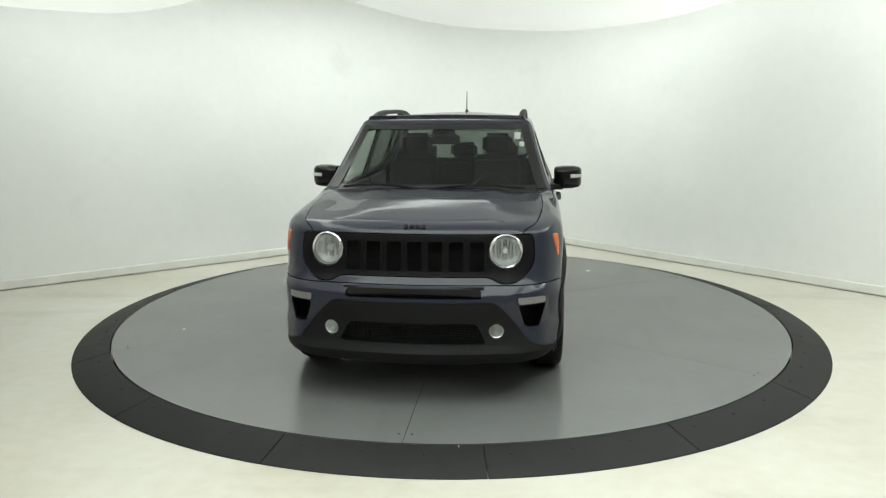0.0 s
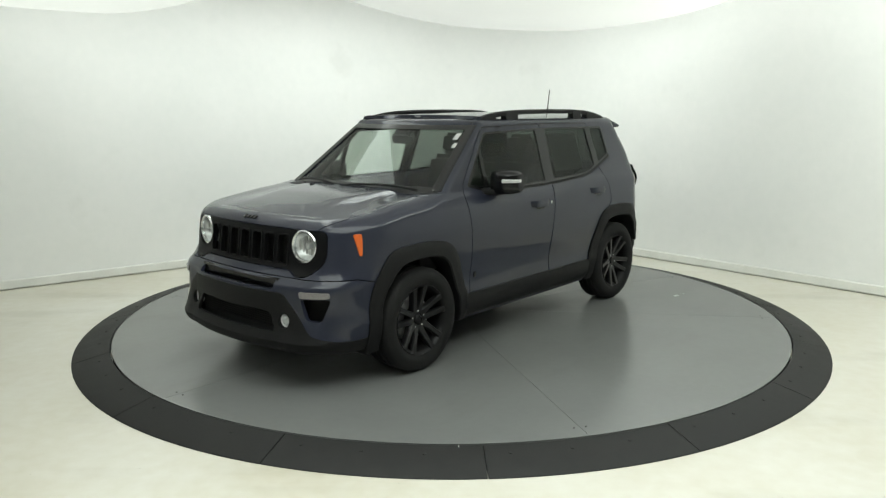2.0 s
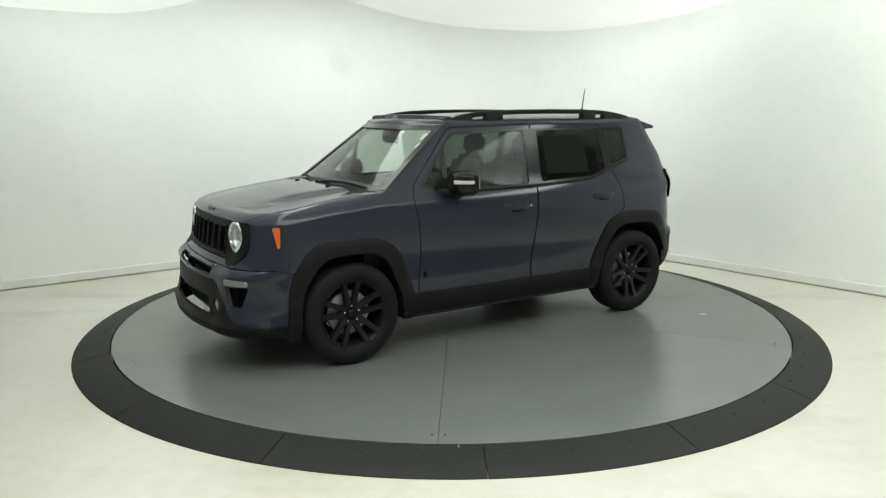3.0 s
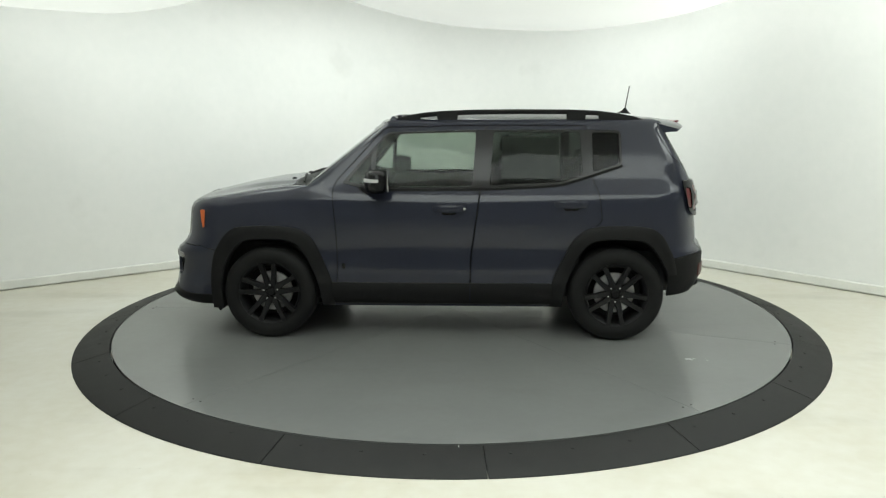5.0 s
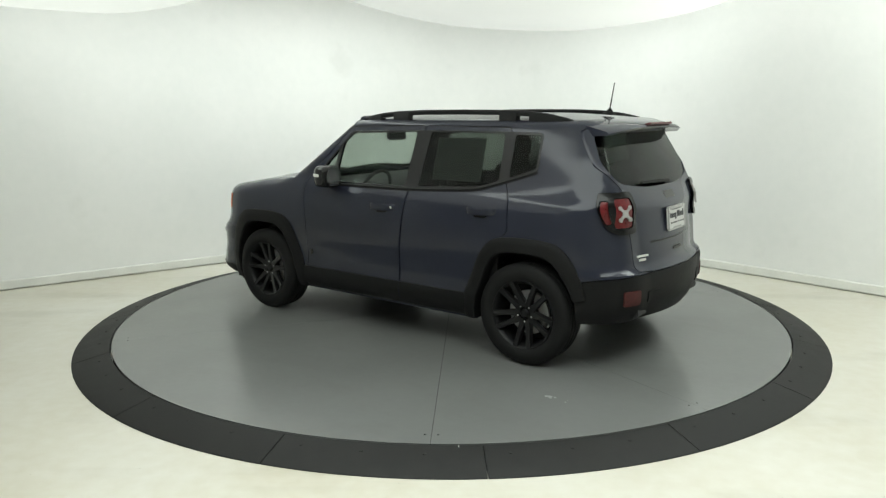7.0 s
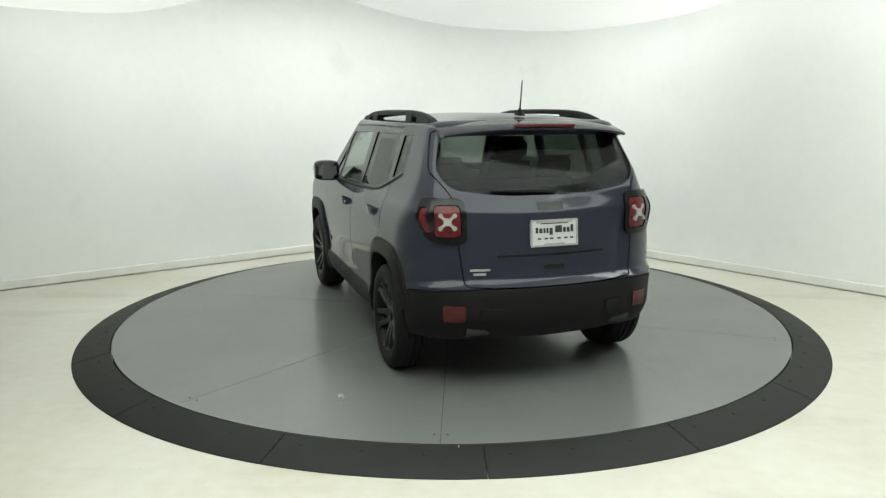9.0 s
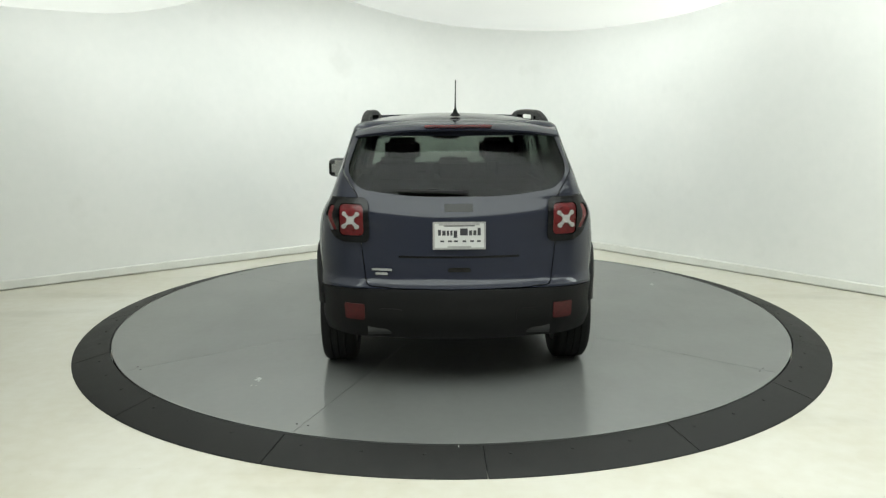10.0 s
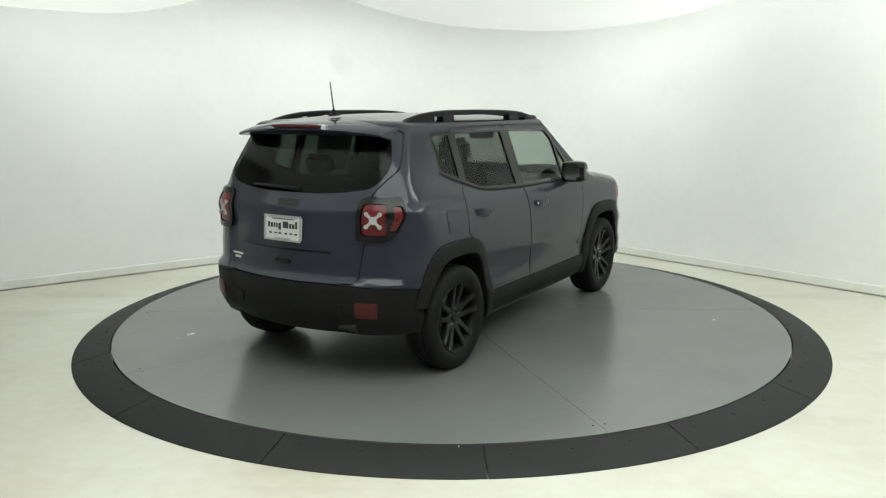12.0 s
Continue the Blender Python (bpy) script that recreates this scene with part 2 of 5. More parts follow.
M_REDDARK = material("dark_red_lens", (0.060, 0.005, 0.006), 0.4, vary=0.25, scale=40, coat=0.2, spec=0.3)
M_LENSWHITE = material("pale_lens", (0.38, 0.375, 0.365), 0.25, vary=0.1, scale=60, coat=0.6)
M_STRIP = material("smoky_lens", (0.20, 0.185, 0.185), 0.3, vary=0.1, scale=60, coat=0.5)
M_SEAT = material("charcoal_seat_cloth", (0.03, 0.03, 0.03), 0.85, vary=0.2, scale=12, bump=0.2, bump_scale=300)
M_TRIMDARK = material("cabin_plastic", (0.022, 0.022, 0.023), 0.6, vary=0.15, scale=10, bump=0.1, bump_scale=300)
M_LINER = material("grey_headliner", (0.16, 0.16, 0.155), 0.9, vary=0.06, scale=10)
M_PAPER = material("white_paper", (0.60, 0.60, 0.585), 0.6, vary=0.04, scale=30)
M_INK = material("dark_ink", (0.03, 0.03, 0.035), 0.6, vary=0.1, scale=30)


def glass(name, tint, edge_gloss=0.75, rough=0.01):
    """Thin glass: clear or tinted, with a reflection that grows towards grazing views."""
    m = bpy.data.materials.new(name)
    m.use_nodes = True
    n, l = m.node_tree.nodes, m.node_tree.links
    n.remove(n["Principled BSDF"])
    tr, gl, mx, lw = n.new("ShaderNodeBsdfTransparent"), n.new("ShaderNodeBsdfGlossy"), n.new("ShaderNodeMixShader"), n.new("ShaderNodeLayerWeight")
    tr.inputs["Color"].default_value = (*tint, 1)
    gl.inputs["Roughness"].default_value = rough
    lw.inputs["Blend"].default_value = 0.5
    power, grow_up = n.new("ShaderNodeMath"), n.new("ShaderNodeMath")
    power.operation, grow_up.operation = "POWER", "MULTIPLY_ADD"
    power.inputs[1].default_value = 5
    grow_up.inputs[1].default_value, grow_up.inputs[2].default_value = edge_gloss, 0.016
    l.new(lw.outputs["Facing"], power.inputs[0])
    l.new(power.outputs[0], grow_up.inputs[0])
    l.new(grow_up.outputs[0], mx.inputs[0])
    l.new(tr.outputs[0], mx.inputs[1])
    l.new(gl.outputs[0], mx.inputs[2])
    l.new(mx.outputs[0], n["Material Output"].inputs["Surface"])
    return m


M_GLASS = glass("windscreen_glass", (0.86, 0.89, 0.87))
M_TINT = glass("side_glass", (0.70, 0.74, 0.71))
M_PRIVACY = glass("privacy_glass", (0.41, 0.44, 0.42))
M_CLEAR = glass("clear_lens", (0.93, 0.94, 0.93))


# ---------------------------------------------------------------- car body surface
def curve_of(points, soft=0.012):
    xs, ys = zip(*points)
    return lambda z: float(np.mean([np.interp(z + d, xs, ys) for d in (-soft, -soft / 2, 0, soft / 2, soft)]))


half_width = curve_of([(0.24, 0.82), (0.30, 0.850), (0.43, 0.868), (0.49, 0.858), (0.60, 0.864), (0.66, 0.874), (0.74, 0.881), (0.90, 0.884), (0.98, 0.876), (1.05, 0.860), (1.10, 0.838), (1.14, 0.812),
                       (1.20, 0.786), (1.40, 0.722), (1.54, 0.676), (1.70, 0.62)])
nose = curve_of([(0.24, 2.12), (0.27, 2.185), (0.32, 2.20), (0.37, 2.165), (0.45, 2.145), (0.60, 2.14), (0.655, 2.125), (0.70, 2.055), (0.76, 2.015), (0.98, 1.985), (1.3, 1.93)])
back = curve_of([(0.24, -1.92), (0.30, -1.965), (0.36, -2.015), (0.45, -2.055), (0.56, -2.08), (0.65, -2.06), (0.69, -2.0), (0.83, -1.985), (0.90, -1.975), (1.07, -1.95), (1.17, -1.89), (1.35, -1.80),
                 (1.53, -1.705), (1.70, -1.64)])
screen = curve_of([(1.10, 1.13), (1.14, 1.085), (1.56, 0.545), (1.62, 0.45), (1.70, 0.40)], 0.02)
rear_cx = curve_of([(0.3, 0.40), (0.95, 0.38), (1.15, 0.26), (1.30, 0.18), (1.7, 0.14)], 0.04)
rear_cy = curve_of([(0.3, 0.42), (0.95, 0.38), (1.15, 0.23), (1.30, 0.145), (1.7, 0.13)], 0.04)
hood_edge = curve_of([(0.9, 1.142), (1.1, 1.140), (1.4, 1.108), (1.7, 1.058), (1.9, 1.016), (2.0, 0.992)], 0.05)
hood_mid = curve_of([(0.9, 1.165), (1.15, 1.153), (1.45, 1.124), (1.7, 1.085), (1.85, 1.052), (1.95, 1.018), (2.02, 0.985)], 0.05)
SHOULDER = 1.142


def bonnet_z(x, y):
    """Height of the bonnet: crowned between its edges and its middle line."""
    e, m = hood_edge(x), hood_mid(x)
    return e + (m - e) * (1 - min(1, abs(y) / 0.78) ** 2)


SIDE_X = [0.95 - 0.03 * i for i in range(86)]        # common stations along the cabin


def outline(z, front, bow, cx, cy, inset=None):
    """Half outline of the body at height z, from the front's middle over the side to the back's middle."""
    w, r = half_width(z), back(z)
    rcx, rcy = rear_cx(z), rear_cy(z)
    rbow = 0.07 if z < 1.0 else 0.07 - 0.03 * min(1, (z - 1.0) / 0.2)
    pts = []
    yf = w - cy
    for i in range(16):
        y = yf * i / 16
        pts.append((front - bow * (y / yf) ** 2, y))
    x0 = front - bow
    for i in range(12):
        a = math.pi / 2 * i / 12
        pts.append((x0 - cx * (1 - math.cos(a)), yf + cy * math.sin(a)))
    xs, xe = x0 - cx, r + rbow + rcx
    def side(x):
        t = (x + 0.25) / 1.6
        return w - (0.010 if z < SHOULDER else 0.010 + 0.02 * min(1, (z - SHOULDER) / 0.3)) * t * t
    pts = [(x, y - (w - side(xs)) * (min(1, y / w)) ** 2) for x, y in pts]
    return pts, xs, xe, side, (w, r, rcx, rcy, rbow)


def full_outline(z, front, bow, cx, cy):
    pts, xs, xe, side, (w, r, rcx, rcy, rbow) = outline(z, front, bow, cx, cy)
    for i in range(14):                                 # from the front corner to the first common station
        x = xs + (0.98 - xs) * i / 13 if xs > 0.98 else xs
        if xs > 0.98:
            pts.append((x, side(x)))
    xe = max(xe, SIDE_X[-1])
    for i in range(86):                                 # the common stations, squeezed to end at the back corner
        x = 0.95 + (xe - 0.95) * i / 85
        pts.append((x, side(x)))
    d = w - side(xe)
    for i in range(1, 13):
        a = math.pi / 2 * i / 12
        pts.append((xe - rcx * math.sin(a), w - d - rcy * (1 - math.cos(a))))
    xb, yb = pts[-1]
    for i in range(1, 17):
        t = 1 - i / 16
        pts.append((xb - rbow * (1 - t * t), yb * t))
    return pts


def low_outline(z):
    k = min(1, max(0, (z - 0.6) / 0.1))
    return full_outline(z, nose(z), 0.06 - 0.02 * k, 0.36, 0.36)


def top_outline(z):
    """Outline of the cabin; its front is the windscreen."""
    s = screen(z)
    w, r = half_width(z), back(z)
    pts, xs, xe, side, (w, r, rcx, rcy, rbow) = outline(z, s, 0.085, 0.06, 0.05)
    n = len(pts)
    xe = max(xe, SIDE_X[-1])
    for i in range(86):
        x = xs + (xe - xs) * i / 85 if z > SHOULDER + 1e-6 else 0.95 + (xe - 0.95) * i / 85
        pts.append((x, side(x)))
    d = w - side(xe)
    for i in range(1, 13):
        a = math.pi / 2 * i / 12
        pts.append((xe - rcx * math.sin(a), w - d - rcy * (1 - math.cos(a))))
    xb, yb = pts[-1]
    for i in range(1, 17):
        t = 1 - i / 16
        pts.append((xb - rbow * (1 - t * t), yb * t))
    return pts


def side_y(x, z):
    """Half width of the painted body at a place on its side."""
    pts = low_outline(z) if z <= SHOULDER else top_outline(z)
    k = [p for p in pts if p[1] > 0.25]
    k = sorted(k)
    return float(np.interp(x, [p[0] for p in k], [p[1] for p in k]))


def front_x(y, z):
    pts = [p for p in low_outline(z) if p[0] > 0.9]
    pts.sort(key=lambda p: p[1])
    return float(np.interp(abs(y), [p[1] for p in pts], [p[0] for p in pts]))


def back_x(y, z):
    pts = [p for p in (low_outline(z) if z <= SHOULDER else top_outline(z)) if p[0] < -1.2]
    pts.sort(key=lambda p: p[1])
    return float(np.interp(abs(y), [p[1] for p in pts], [p[0] for p in pts]))


SCREEN_COLS = 16                     # columns of the cabin outline that the windscreen takes


def body_surface():
    """The whole painted skin as one sheet: lower body, bonnet, cabin and roof."""
    bm = bmesh.new()

    def add(p):
        return bm.verts.new(p)

    def sheet(rows):
        for a, b in zip(rows, rows[1:]):
            for i in range(len(a) - 1):
                bm.faces.new((a[i], a[i + 1], b[i + 1], b[i]))

    # lower body: the top row climbs from the bonnet's lip to the waist
    rows = []
    levels = [0, 0.03, 0.06, 0.1, 0.14, 0.18, 0.22, 0.27, 0.32, 0.37, 0.42, 0.46, 0.49, 0.52, 0.56, 0.60, 0.65, 0.70, 0.75, 0.79, 0.83, 0.87, 0.90, 0.93, 0.955, 0.975, 0.99, 1.0]
    plan = low_outline(0.9)
    n = len(plan)
    tops = []
    for i, (x, y) in enumerate(plan):
        k = min(1, max(0, (x - 0.95) / 0.25))
        k = k * k * (3 - 2 * k)
        a, b = plan[max(0, i - 1)], plan[min(n - 1, i + 1)]
        t = Vector((b[0] - a[0], b[1] - a[1])).normalized()
        tops.append((SHOULDER * (1 - k) + bonnet_z(x - t.y * 0.12, y + t.x * 0.12) * k, 0.10 * k))
    for q in levels:
        row = []
        cache = {}
        for i in range(n):
            zt, r = tops[i]
            z = 0.245 + (zt - 0.245) * q
            key = round(z, 4)
            if key not in cache:
                cache[key] = low_outline(z)
            x, y = cache[key][i]
            if r > 0 and z > zt - r * 0.8:
                u = (z - (zt - r * 0.8)) / (r * 0.8)
                ins = r * (1 - math.sqrt(max(0, 1 - u * u)))
                # move inward square to the outline
                a, b = cache[key][max(0, i - 1)], cache[key][min(n - 1, i + 1)]
                t = Vector((b[0] - a[0], b[1] - a[1])).normalized()
                x, y = x + t.y * -ins, max(0.0, y + t.x * ins) if i else 0.0
            row.append((x, y, z))
        rows.append(row)
    rows = [[(x, (0 if i in (0, n - 1) else y), z) for i, (x, y, z) in enumerate(r)] for r in rows]
    lower = [[add(p) for p in r] for r in rows]
    sheet(lower)
    # bonnet: from the top row of the nose to the middle line
    m = 16 + 12 + 14 + 1
    edge = rows[-1][:m]
    hood_rows = [lower[-1][:m]]
    for s in range(1, 15):
        t = s / 14
        row = []
        for i, (x, y, z) in enumerate(edge):
            xa = 0.95 + (x - 0.95) * (0.985 + 0.1 * (1 - x / 2))
            px, py = x + (xa - x) * t, y * (1 - t)
            pz = z + (bonnet_z(px, py) - z) * min(1, t * 3)
            # raised middle with a step on either side
            pz += 0.018 * (1 / (1 + math.exp((abs(py) - (0.36 + 0.16 * (1.9 - px))) / 0.018)) - 0.5) * min(1, max(0, (1.80 - px) / 0.35)) * min(1, 4 * t)
            row.append((px, py, pz))
        hood_rows.append([add(p) for p in row])
    sheet(hood_rows)
    # cabin
    zs = [SHOULDER, 1.155, 1.17, 1.19, 1.22, 1.26, 1.30, 1.35, 1.40, 1.45, 1.50, 1.53, 1.555, 1.575]
    crow = [top_outline(z) for z in zs]
    cab = [[add((x, (0 if i in (0, len(r) - 1) else y), z)) for i, (x, y) in enumerate(r)] for r, z in zip(crow, zs)]
    last = crow[-1]
    k = len(last)
    for z_up, ins in ((1.592, 0.010), (1.606, 0.026), (1.616, 0.05), (1.623, 0.085)):
        row = []
        for i, (x, y) in enumerate(last):
            a, b = last[max(0, i - 1)], last[min(k - 1, i + 1)]
            t = Vector((b[0] - a[0], b[1] - a[1])).normalized()
            row.append((x - t.y * ins, max(0, y + t.x * ins) if 0 < i < k - 1 else 0.0, z_up))
        cab.append([add(p) for p in row])
        end = row
    open_rows = len(zs) - 1                              # rows that the windscreen leaves open
    for k_row, (a, b) in enumerate(zip(cab, cab[1:])):
        for i in range(len(a) - 1):
            if k_row < open_rows and i < SCREEN_COLS:
                continue
            bm.faces.new((a[i], a[i + 1], b[i + 1], b[i]))
    roof = [cab[-1]]
    for s in range(1, 9):
        t = s / 8
        row = []
        for x, y, z in end:
            xa = -0.62 + (x + 0.62) * (0.985 if abs(x) < 5 else 1)
            px, py = x + (xa - x) * t, y * (1 - t)
            crown = 0.046 * max(0, 1 - (py / 0.575) ** 2) * max(0, 1 - abs((px + 0.6) / 1.0) ** 4)
            row.append((px, py, 1.623 + crown))
        roof.append([add(p) for p in row])
    sheet(roof)
    # mirror to the other side
    geo = bm.verts[:] + bm.edges[:] + bm.faces[:]
    bmesh.ops.mirror(bm, geom=geo, axis="Y", merge_dist=0.0002)
    bmesh.ops.remove_doubles(bm, verts=bm.verts, dist=0.0012)
    bmesh.ops.dissolve_degenerate(bm, dist=0.0003, edges=bm.edges)
    loose = [v for v in bm.verts if not v.link_faces]
    bmesh.ops.delete(bm, geom=loose, context="VERTS")
    bmesh.ops.recalc_face_normals(bm, faces=bm.faces)
    up = sum((f.normal.z for f in bm.faces if f.calc_center_median().z > 1.6))
    if up < 0:
        bmesh.ops.reverse_faces(bm, faces=bm.faces)
    return bm


def solid_skin(bm, thick, sink, keep=None):
    """A closed skin of that thickness whose outer face lies sink below the sheet."""
    bm.verts.ensure_lookup_table()
    bm.normal_update()
    idx = {v: i for i, v in enumerate(bm.verts)}
    outer = [v.co - v.normal * sink for v in bm.verts]
    inner = [v.co - v.normal * (sink + thick) for v in bm.verts]
    n = len(outer)
    used = {f for f in bm.faces if keep is None or keep(f.calc_center_median())}
    faces = [tuple(idx[v] for v in f.verts) for f in used]
    faces += [tuple(idx[v] + n for v in reversed(f.verts)) for f in used]
    for f in used:
        for l in f.loops:
            if sum(g in used for g in l.edge.link_faces) == 1:
                a, b = idx[l.vert], idx[l.link_loop_next.vert]
                faces.append((b, a, a + n, b + n))
    points = outer + inner
    order = sorted({i for f in faces for i in f})
    spot = {i: k for k, i in enumerate(order)}
    return mesh_of("skin", [points[i] for i in order], sorted(tuple(spot[i] for i in f) for f in faces), None, smooth=False)


def carve(me, cutters, op="DIFFERENCE"):
    """The mesh with the cutters' volumes taken away, or what lies within them."""
    ob = new("carved", me)
    extra = []
    for verts, faces in cutters:
        c = new("cutter", mesh_of("cutter", verts, faces, None, smooth=False))
        extra.append(c)
        b = ob.modifiers.new("cut", "BOOLEAN")
        b.operation, b.solver, b.object = op, "EXACT", c
    bpy.context.view_layer.update()
    out = bpy.data.meshes.new_from_object(ob.evaluated_get(bpy.context.evaluated_depsgraph_get()))
    for o in (ob, *extra):
        bpy.data.objects.remove(o)
    return out


def finish(me, mat, angle=30):
    me.materials.clear()
    me.materials.append(mat)
    me.shade_smooth()
    me.set_sharp_from_angle(angle=radians(angle))
    return me


def flip(poly):
    return [(-a, b) for a, b in poly]


sheet_bm = body_surface()
def at_front(c):
    return c.x > 1.35


def at_back(c):
    return c.x < -1.35


def at_left(c):
    return c.y > 0.35 and -2.0 < c.x < 2.0


def at_right(c):
    return c.y < -0.35 and -2.0 < c.x < 2.0


SKIN = solid_skin(sheet_bm, 0.022, 0.0)
SKIN_F, SKIN_B = solid_skin(sheet_bm, 0.022, 0.0, at_front), solid_skin(sheet_bm, 0.022, 0.0, at_back)
SKIN_S = {1: solid_skin(sheet_bm, 0.022, 0.0, at_left), -1: solid_skin(sheet_bm, 0.022, 0.0, at_right)}
THIN_B = solid_skin(sheet_bm, 0.004, 0.007, at_back)
TRIM_F, TRIM_B = solid_skin(sheet_bm, 0.012, -0.002, at_front), solid_skin(sheet_bm, 0.012, -0.002, at_back)
TRIM_S = {1: solid_skin(sheet_bm, 0.012, -0.002, at_left), -1: solid_skin(sheet_bm, 0.012, -0.002, at_right)}
TRIM_TOP = solid_skin(sheet_bm, 0.012, -0.002, lambda c: c.z > 1.0 and c.x > 0.8)
LENS_F, LENS_B = solid_skin(sheet_bm, 0.012, -0.007, at_front), solid_skin(sheet_bm, 0.012, -0.007, at_back)
LENS_S = {1: solid_skin(sheet_bm, 0.012, -0.007, at_left), -1: solid_skin(sheet_bm, 0.012, -0.007, at_right)}
BEZEL_B = solid_skin(sheet_bm, 0.030, -0.020, at_back)
MARK_B = solid_skin(sheet_bm, 0.008, -0.012, at_back)
sheet_bm.free()


def grow(poly, d):
    """A polygon moved outward by d along its corners' normals."""
    c = sum((Vector(p) for p in poly), Vector((0, 0))) / len(poly)
    area = sum(a[0] * b[1] - b[0] * a[1] for a, b in zip(poly, poly[1:] + poly[:1]))
    s = 1 if area > 0 else -1
    out = []
    n = len(poly)
    for i in range(n):
        a, p, b = Vector(poly[i - 1]), Vector(poly[i]), Vector(poly[(i + 1) % n])
        t = (b - a)
        if t.length < 1e-7:
            out.append(tuple(p))
            continue
        t.normalize()
        out.append(tuple(p + Vector((t.y, -t.x)) * d * s))
    return out


def both(poly, y0=0.4, y1=1.3):
    return [prism(poly, y0, y1), prism(poly, -y1, -y0)]


# outlines in the side view
ARCH_F_OUT = [(1.735, 0.22), (1.725, 0.60), (1.60, 0.80), (1.50, 0.856), (1.08, 0.856), (0.94, 0.77), (0.835, 0.50), (0.80, 0.40), (0.80, 0.25)]
ARCH_F_IN = [(1.645, 0.22), (1.64, 0.52), (1.535, 0.69), (1.44, 0.757), (1.13, 0.757), (1.03, 0.69), (0.93, 0.47), (0.905, 0.38), (0.89, 0.25)]
ARCH_R_OUT = [(-0.80, 0.25), (-0.80, 0.40), (-0.835, 0.50), (-0.965, 0.775), (-1.09, 0.862), (-1.50, 0.862), (-1.61, 0.79), (-1.70, 0.62), (-1.725, 0.50)]
ARCH_R_IN = [(-0.89, 0.25), (-0.905, 0.38), (-0.93, 0.47), (-1.03, 0.695), (-1.125, 0.763), (-1.45, 0.763), (-1.54, 0.695), (-1.63, 0.55), (-1.65, 0.49)]
WINDOWS = rounded([(0.73, 1.165), (0.40, 1.528), (-0.4, 1.547), (-1.31, 1.54), (-1.315, 1.29), (-1.08, 1.215), (-0.86, 1.150), (-0.3, 1.125), (0.55, 1.118)], [0.02, 0.03, 0.4, 0.035, 0.03, 0.06, 0.15, 0.2, 0.03], 5)
DOOR_F = rounded([(0.775, 0.41), (0.765, 0.80), (0.80, 1.10), (0.775, 1.175), (0.415, 1.565), (-0.325, 1.578), (-0.285, 1.125), (-0.212, 0.60), (-0.212, 0.41)], [0.03, 0.2, 0.1, 0.05, 0.04, 0.03, 0.1, 0.2, 0.02], 5)
DOOR_R = rounded([(-0.217, 0.41), (-0.217, 0.60), (-0.290, 1.125), (-0.330, 1.578), (-1.06, 1.572), (-1.085, 1.215), (-1.145, 1.10), (-1.165, 0.90), (-1.13, 0.862), (-0.965, 0.775), (-0.835, 0.50), (-0.81, 0.41)],
                 [0.02, 0.2, 0.1, 0.03, 0.03, 0.05, 0.08, 0.05, 0.05, 0.08, 0.05, 0.02], 5)
# outlines in the front and back views
REAR_GLASS = rounded([(-0.60, 1.225), (-0.30, 1.182), (0.30, 1.182), (0.60, 1.225), (0.675, 1.33), (0.605, 1.535), (-0.605, 1.535), (-0.675, 1.33)], [0.1, 0.2, 0.2, 0.1, 0.08, 0.04, 0.04, 0.08], 5)
GATE = rounded([(-0.55, 0.665), (-0.38, 0.655), (0.38, 0.655), (0.55, 0.665), (0.585, 0.95), (0.60, 1.19), (0.70, 1.33), (0.635, 1.565), (-0.635, 1.565), (-0.70, 1.33), (-0.60, 1.19), (-0.585, 0.95)], 0.03, 4)
FACE = rounded([(-0.70, 0.80), (-0.60, 0.705), (-0.50, 0.700), (-0.44, 0.735), (0.44, 0.735), (0.50, 0.700), (0.60, 0.705), (0.70, 0.80), (0.69, 0.984), (-0.69, 0.984)], [0.09, 0.05, 0.04, 0.04, 0.04, 0.04, 0.05, 0.09, 0.05, 0.05], 5)
BONNET = rounded([(1.135, -0.735), (1.5, -0.745), (1.82, -0.71), (1.94, -0.61), (2.3, -0.5), (2.3, 0.5), (1.94, 0.61), (1.82, 0.71), (1.5, 0.745), (1.135, 0.735)], 0.06, 4)
PANES = {
    "corner_glass": [(0.685, 1.178), (0.53, 1.142), (0.512, 1.385)],
    "front_side_glass": rounded([(0.495, 1.138), (0.475, 1.435), (0.39, 1.513), (-0.255, 1.530), (-0.228, 1.142)], 0.025),
    "rear_side_glass": rounded([(-0.352, 1.146), (-0.385, 1.532), (-1.015, 1.528), (-1.03, 1.218), (-0.86, 1.168)], 0.025),
    "quarter_glass": rounded([(-1.105, 1.242), (-1.10, 1.524), (-1.295, 1.522), (-1.298, 1.302)], 0.02),
}
CHIN = rounded([(-0.47, 0.612), (0.47, 0.612), (0.57, 0.52), (0.68, 0.37), (0.80, 0.335), (1.0, 0.30), (1.0, 0.15), (-1.0, 0.15), (-1.0, 0.30), (-0.80, 0.335), (-0.68, 0.37), (-0.57, 0.52)], 0.03, 3)
LOW_GRILLE = rounded([(-0.43, 0.372), (0.43, 0.372), (0.37, 0.49), (-0.37, 0.49)], 0.03)
SLOT = rounded([(-0.40, 0.628), (0.40, 0.628), (0.39, 0.680), (-0.39, 0.680)], 0.02)
DUCT = rounded([(0.645, 0.462), (0.725, 0.452), (0.765, 0.590), (0.607, 0.590)], 0.02)
DAYLIGHT = rounded([(0.610, 0.597), (0.762, 0.597), (0.762, 0.632), (0.604, 0.636)], 0.012)
REAR_BUMPER = [(-1.63, 0.15), (-1.63, 0.56), (-1.70, 0.615), (-1.80, 0.63), (-2.3, 0.668), (-2.3, 0.15)]
FRONT_BUMPER = [(1.66, 0.15), (1.66, 0.66), (1.80, 0.694), (2.3, 0.694), (2.3, 0.15)]
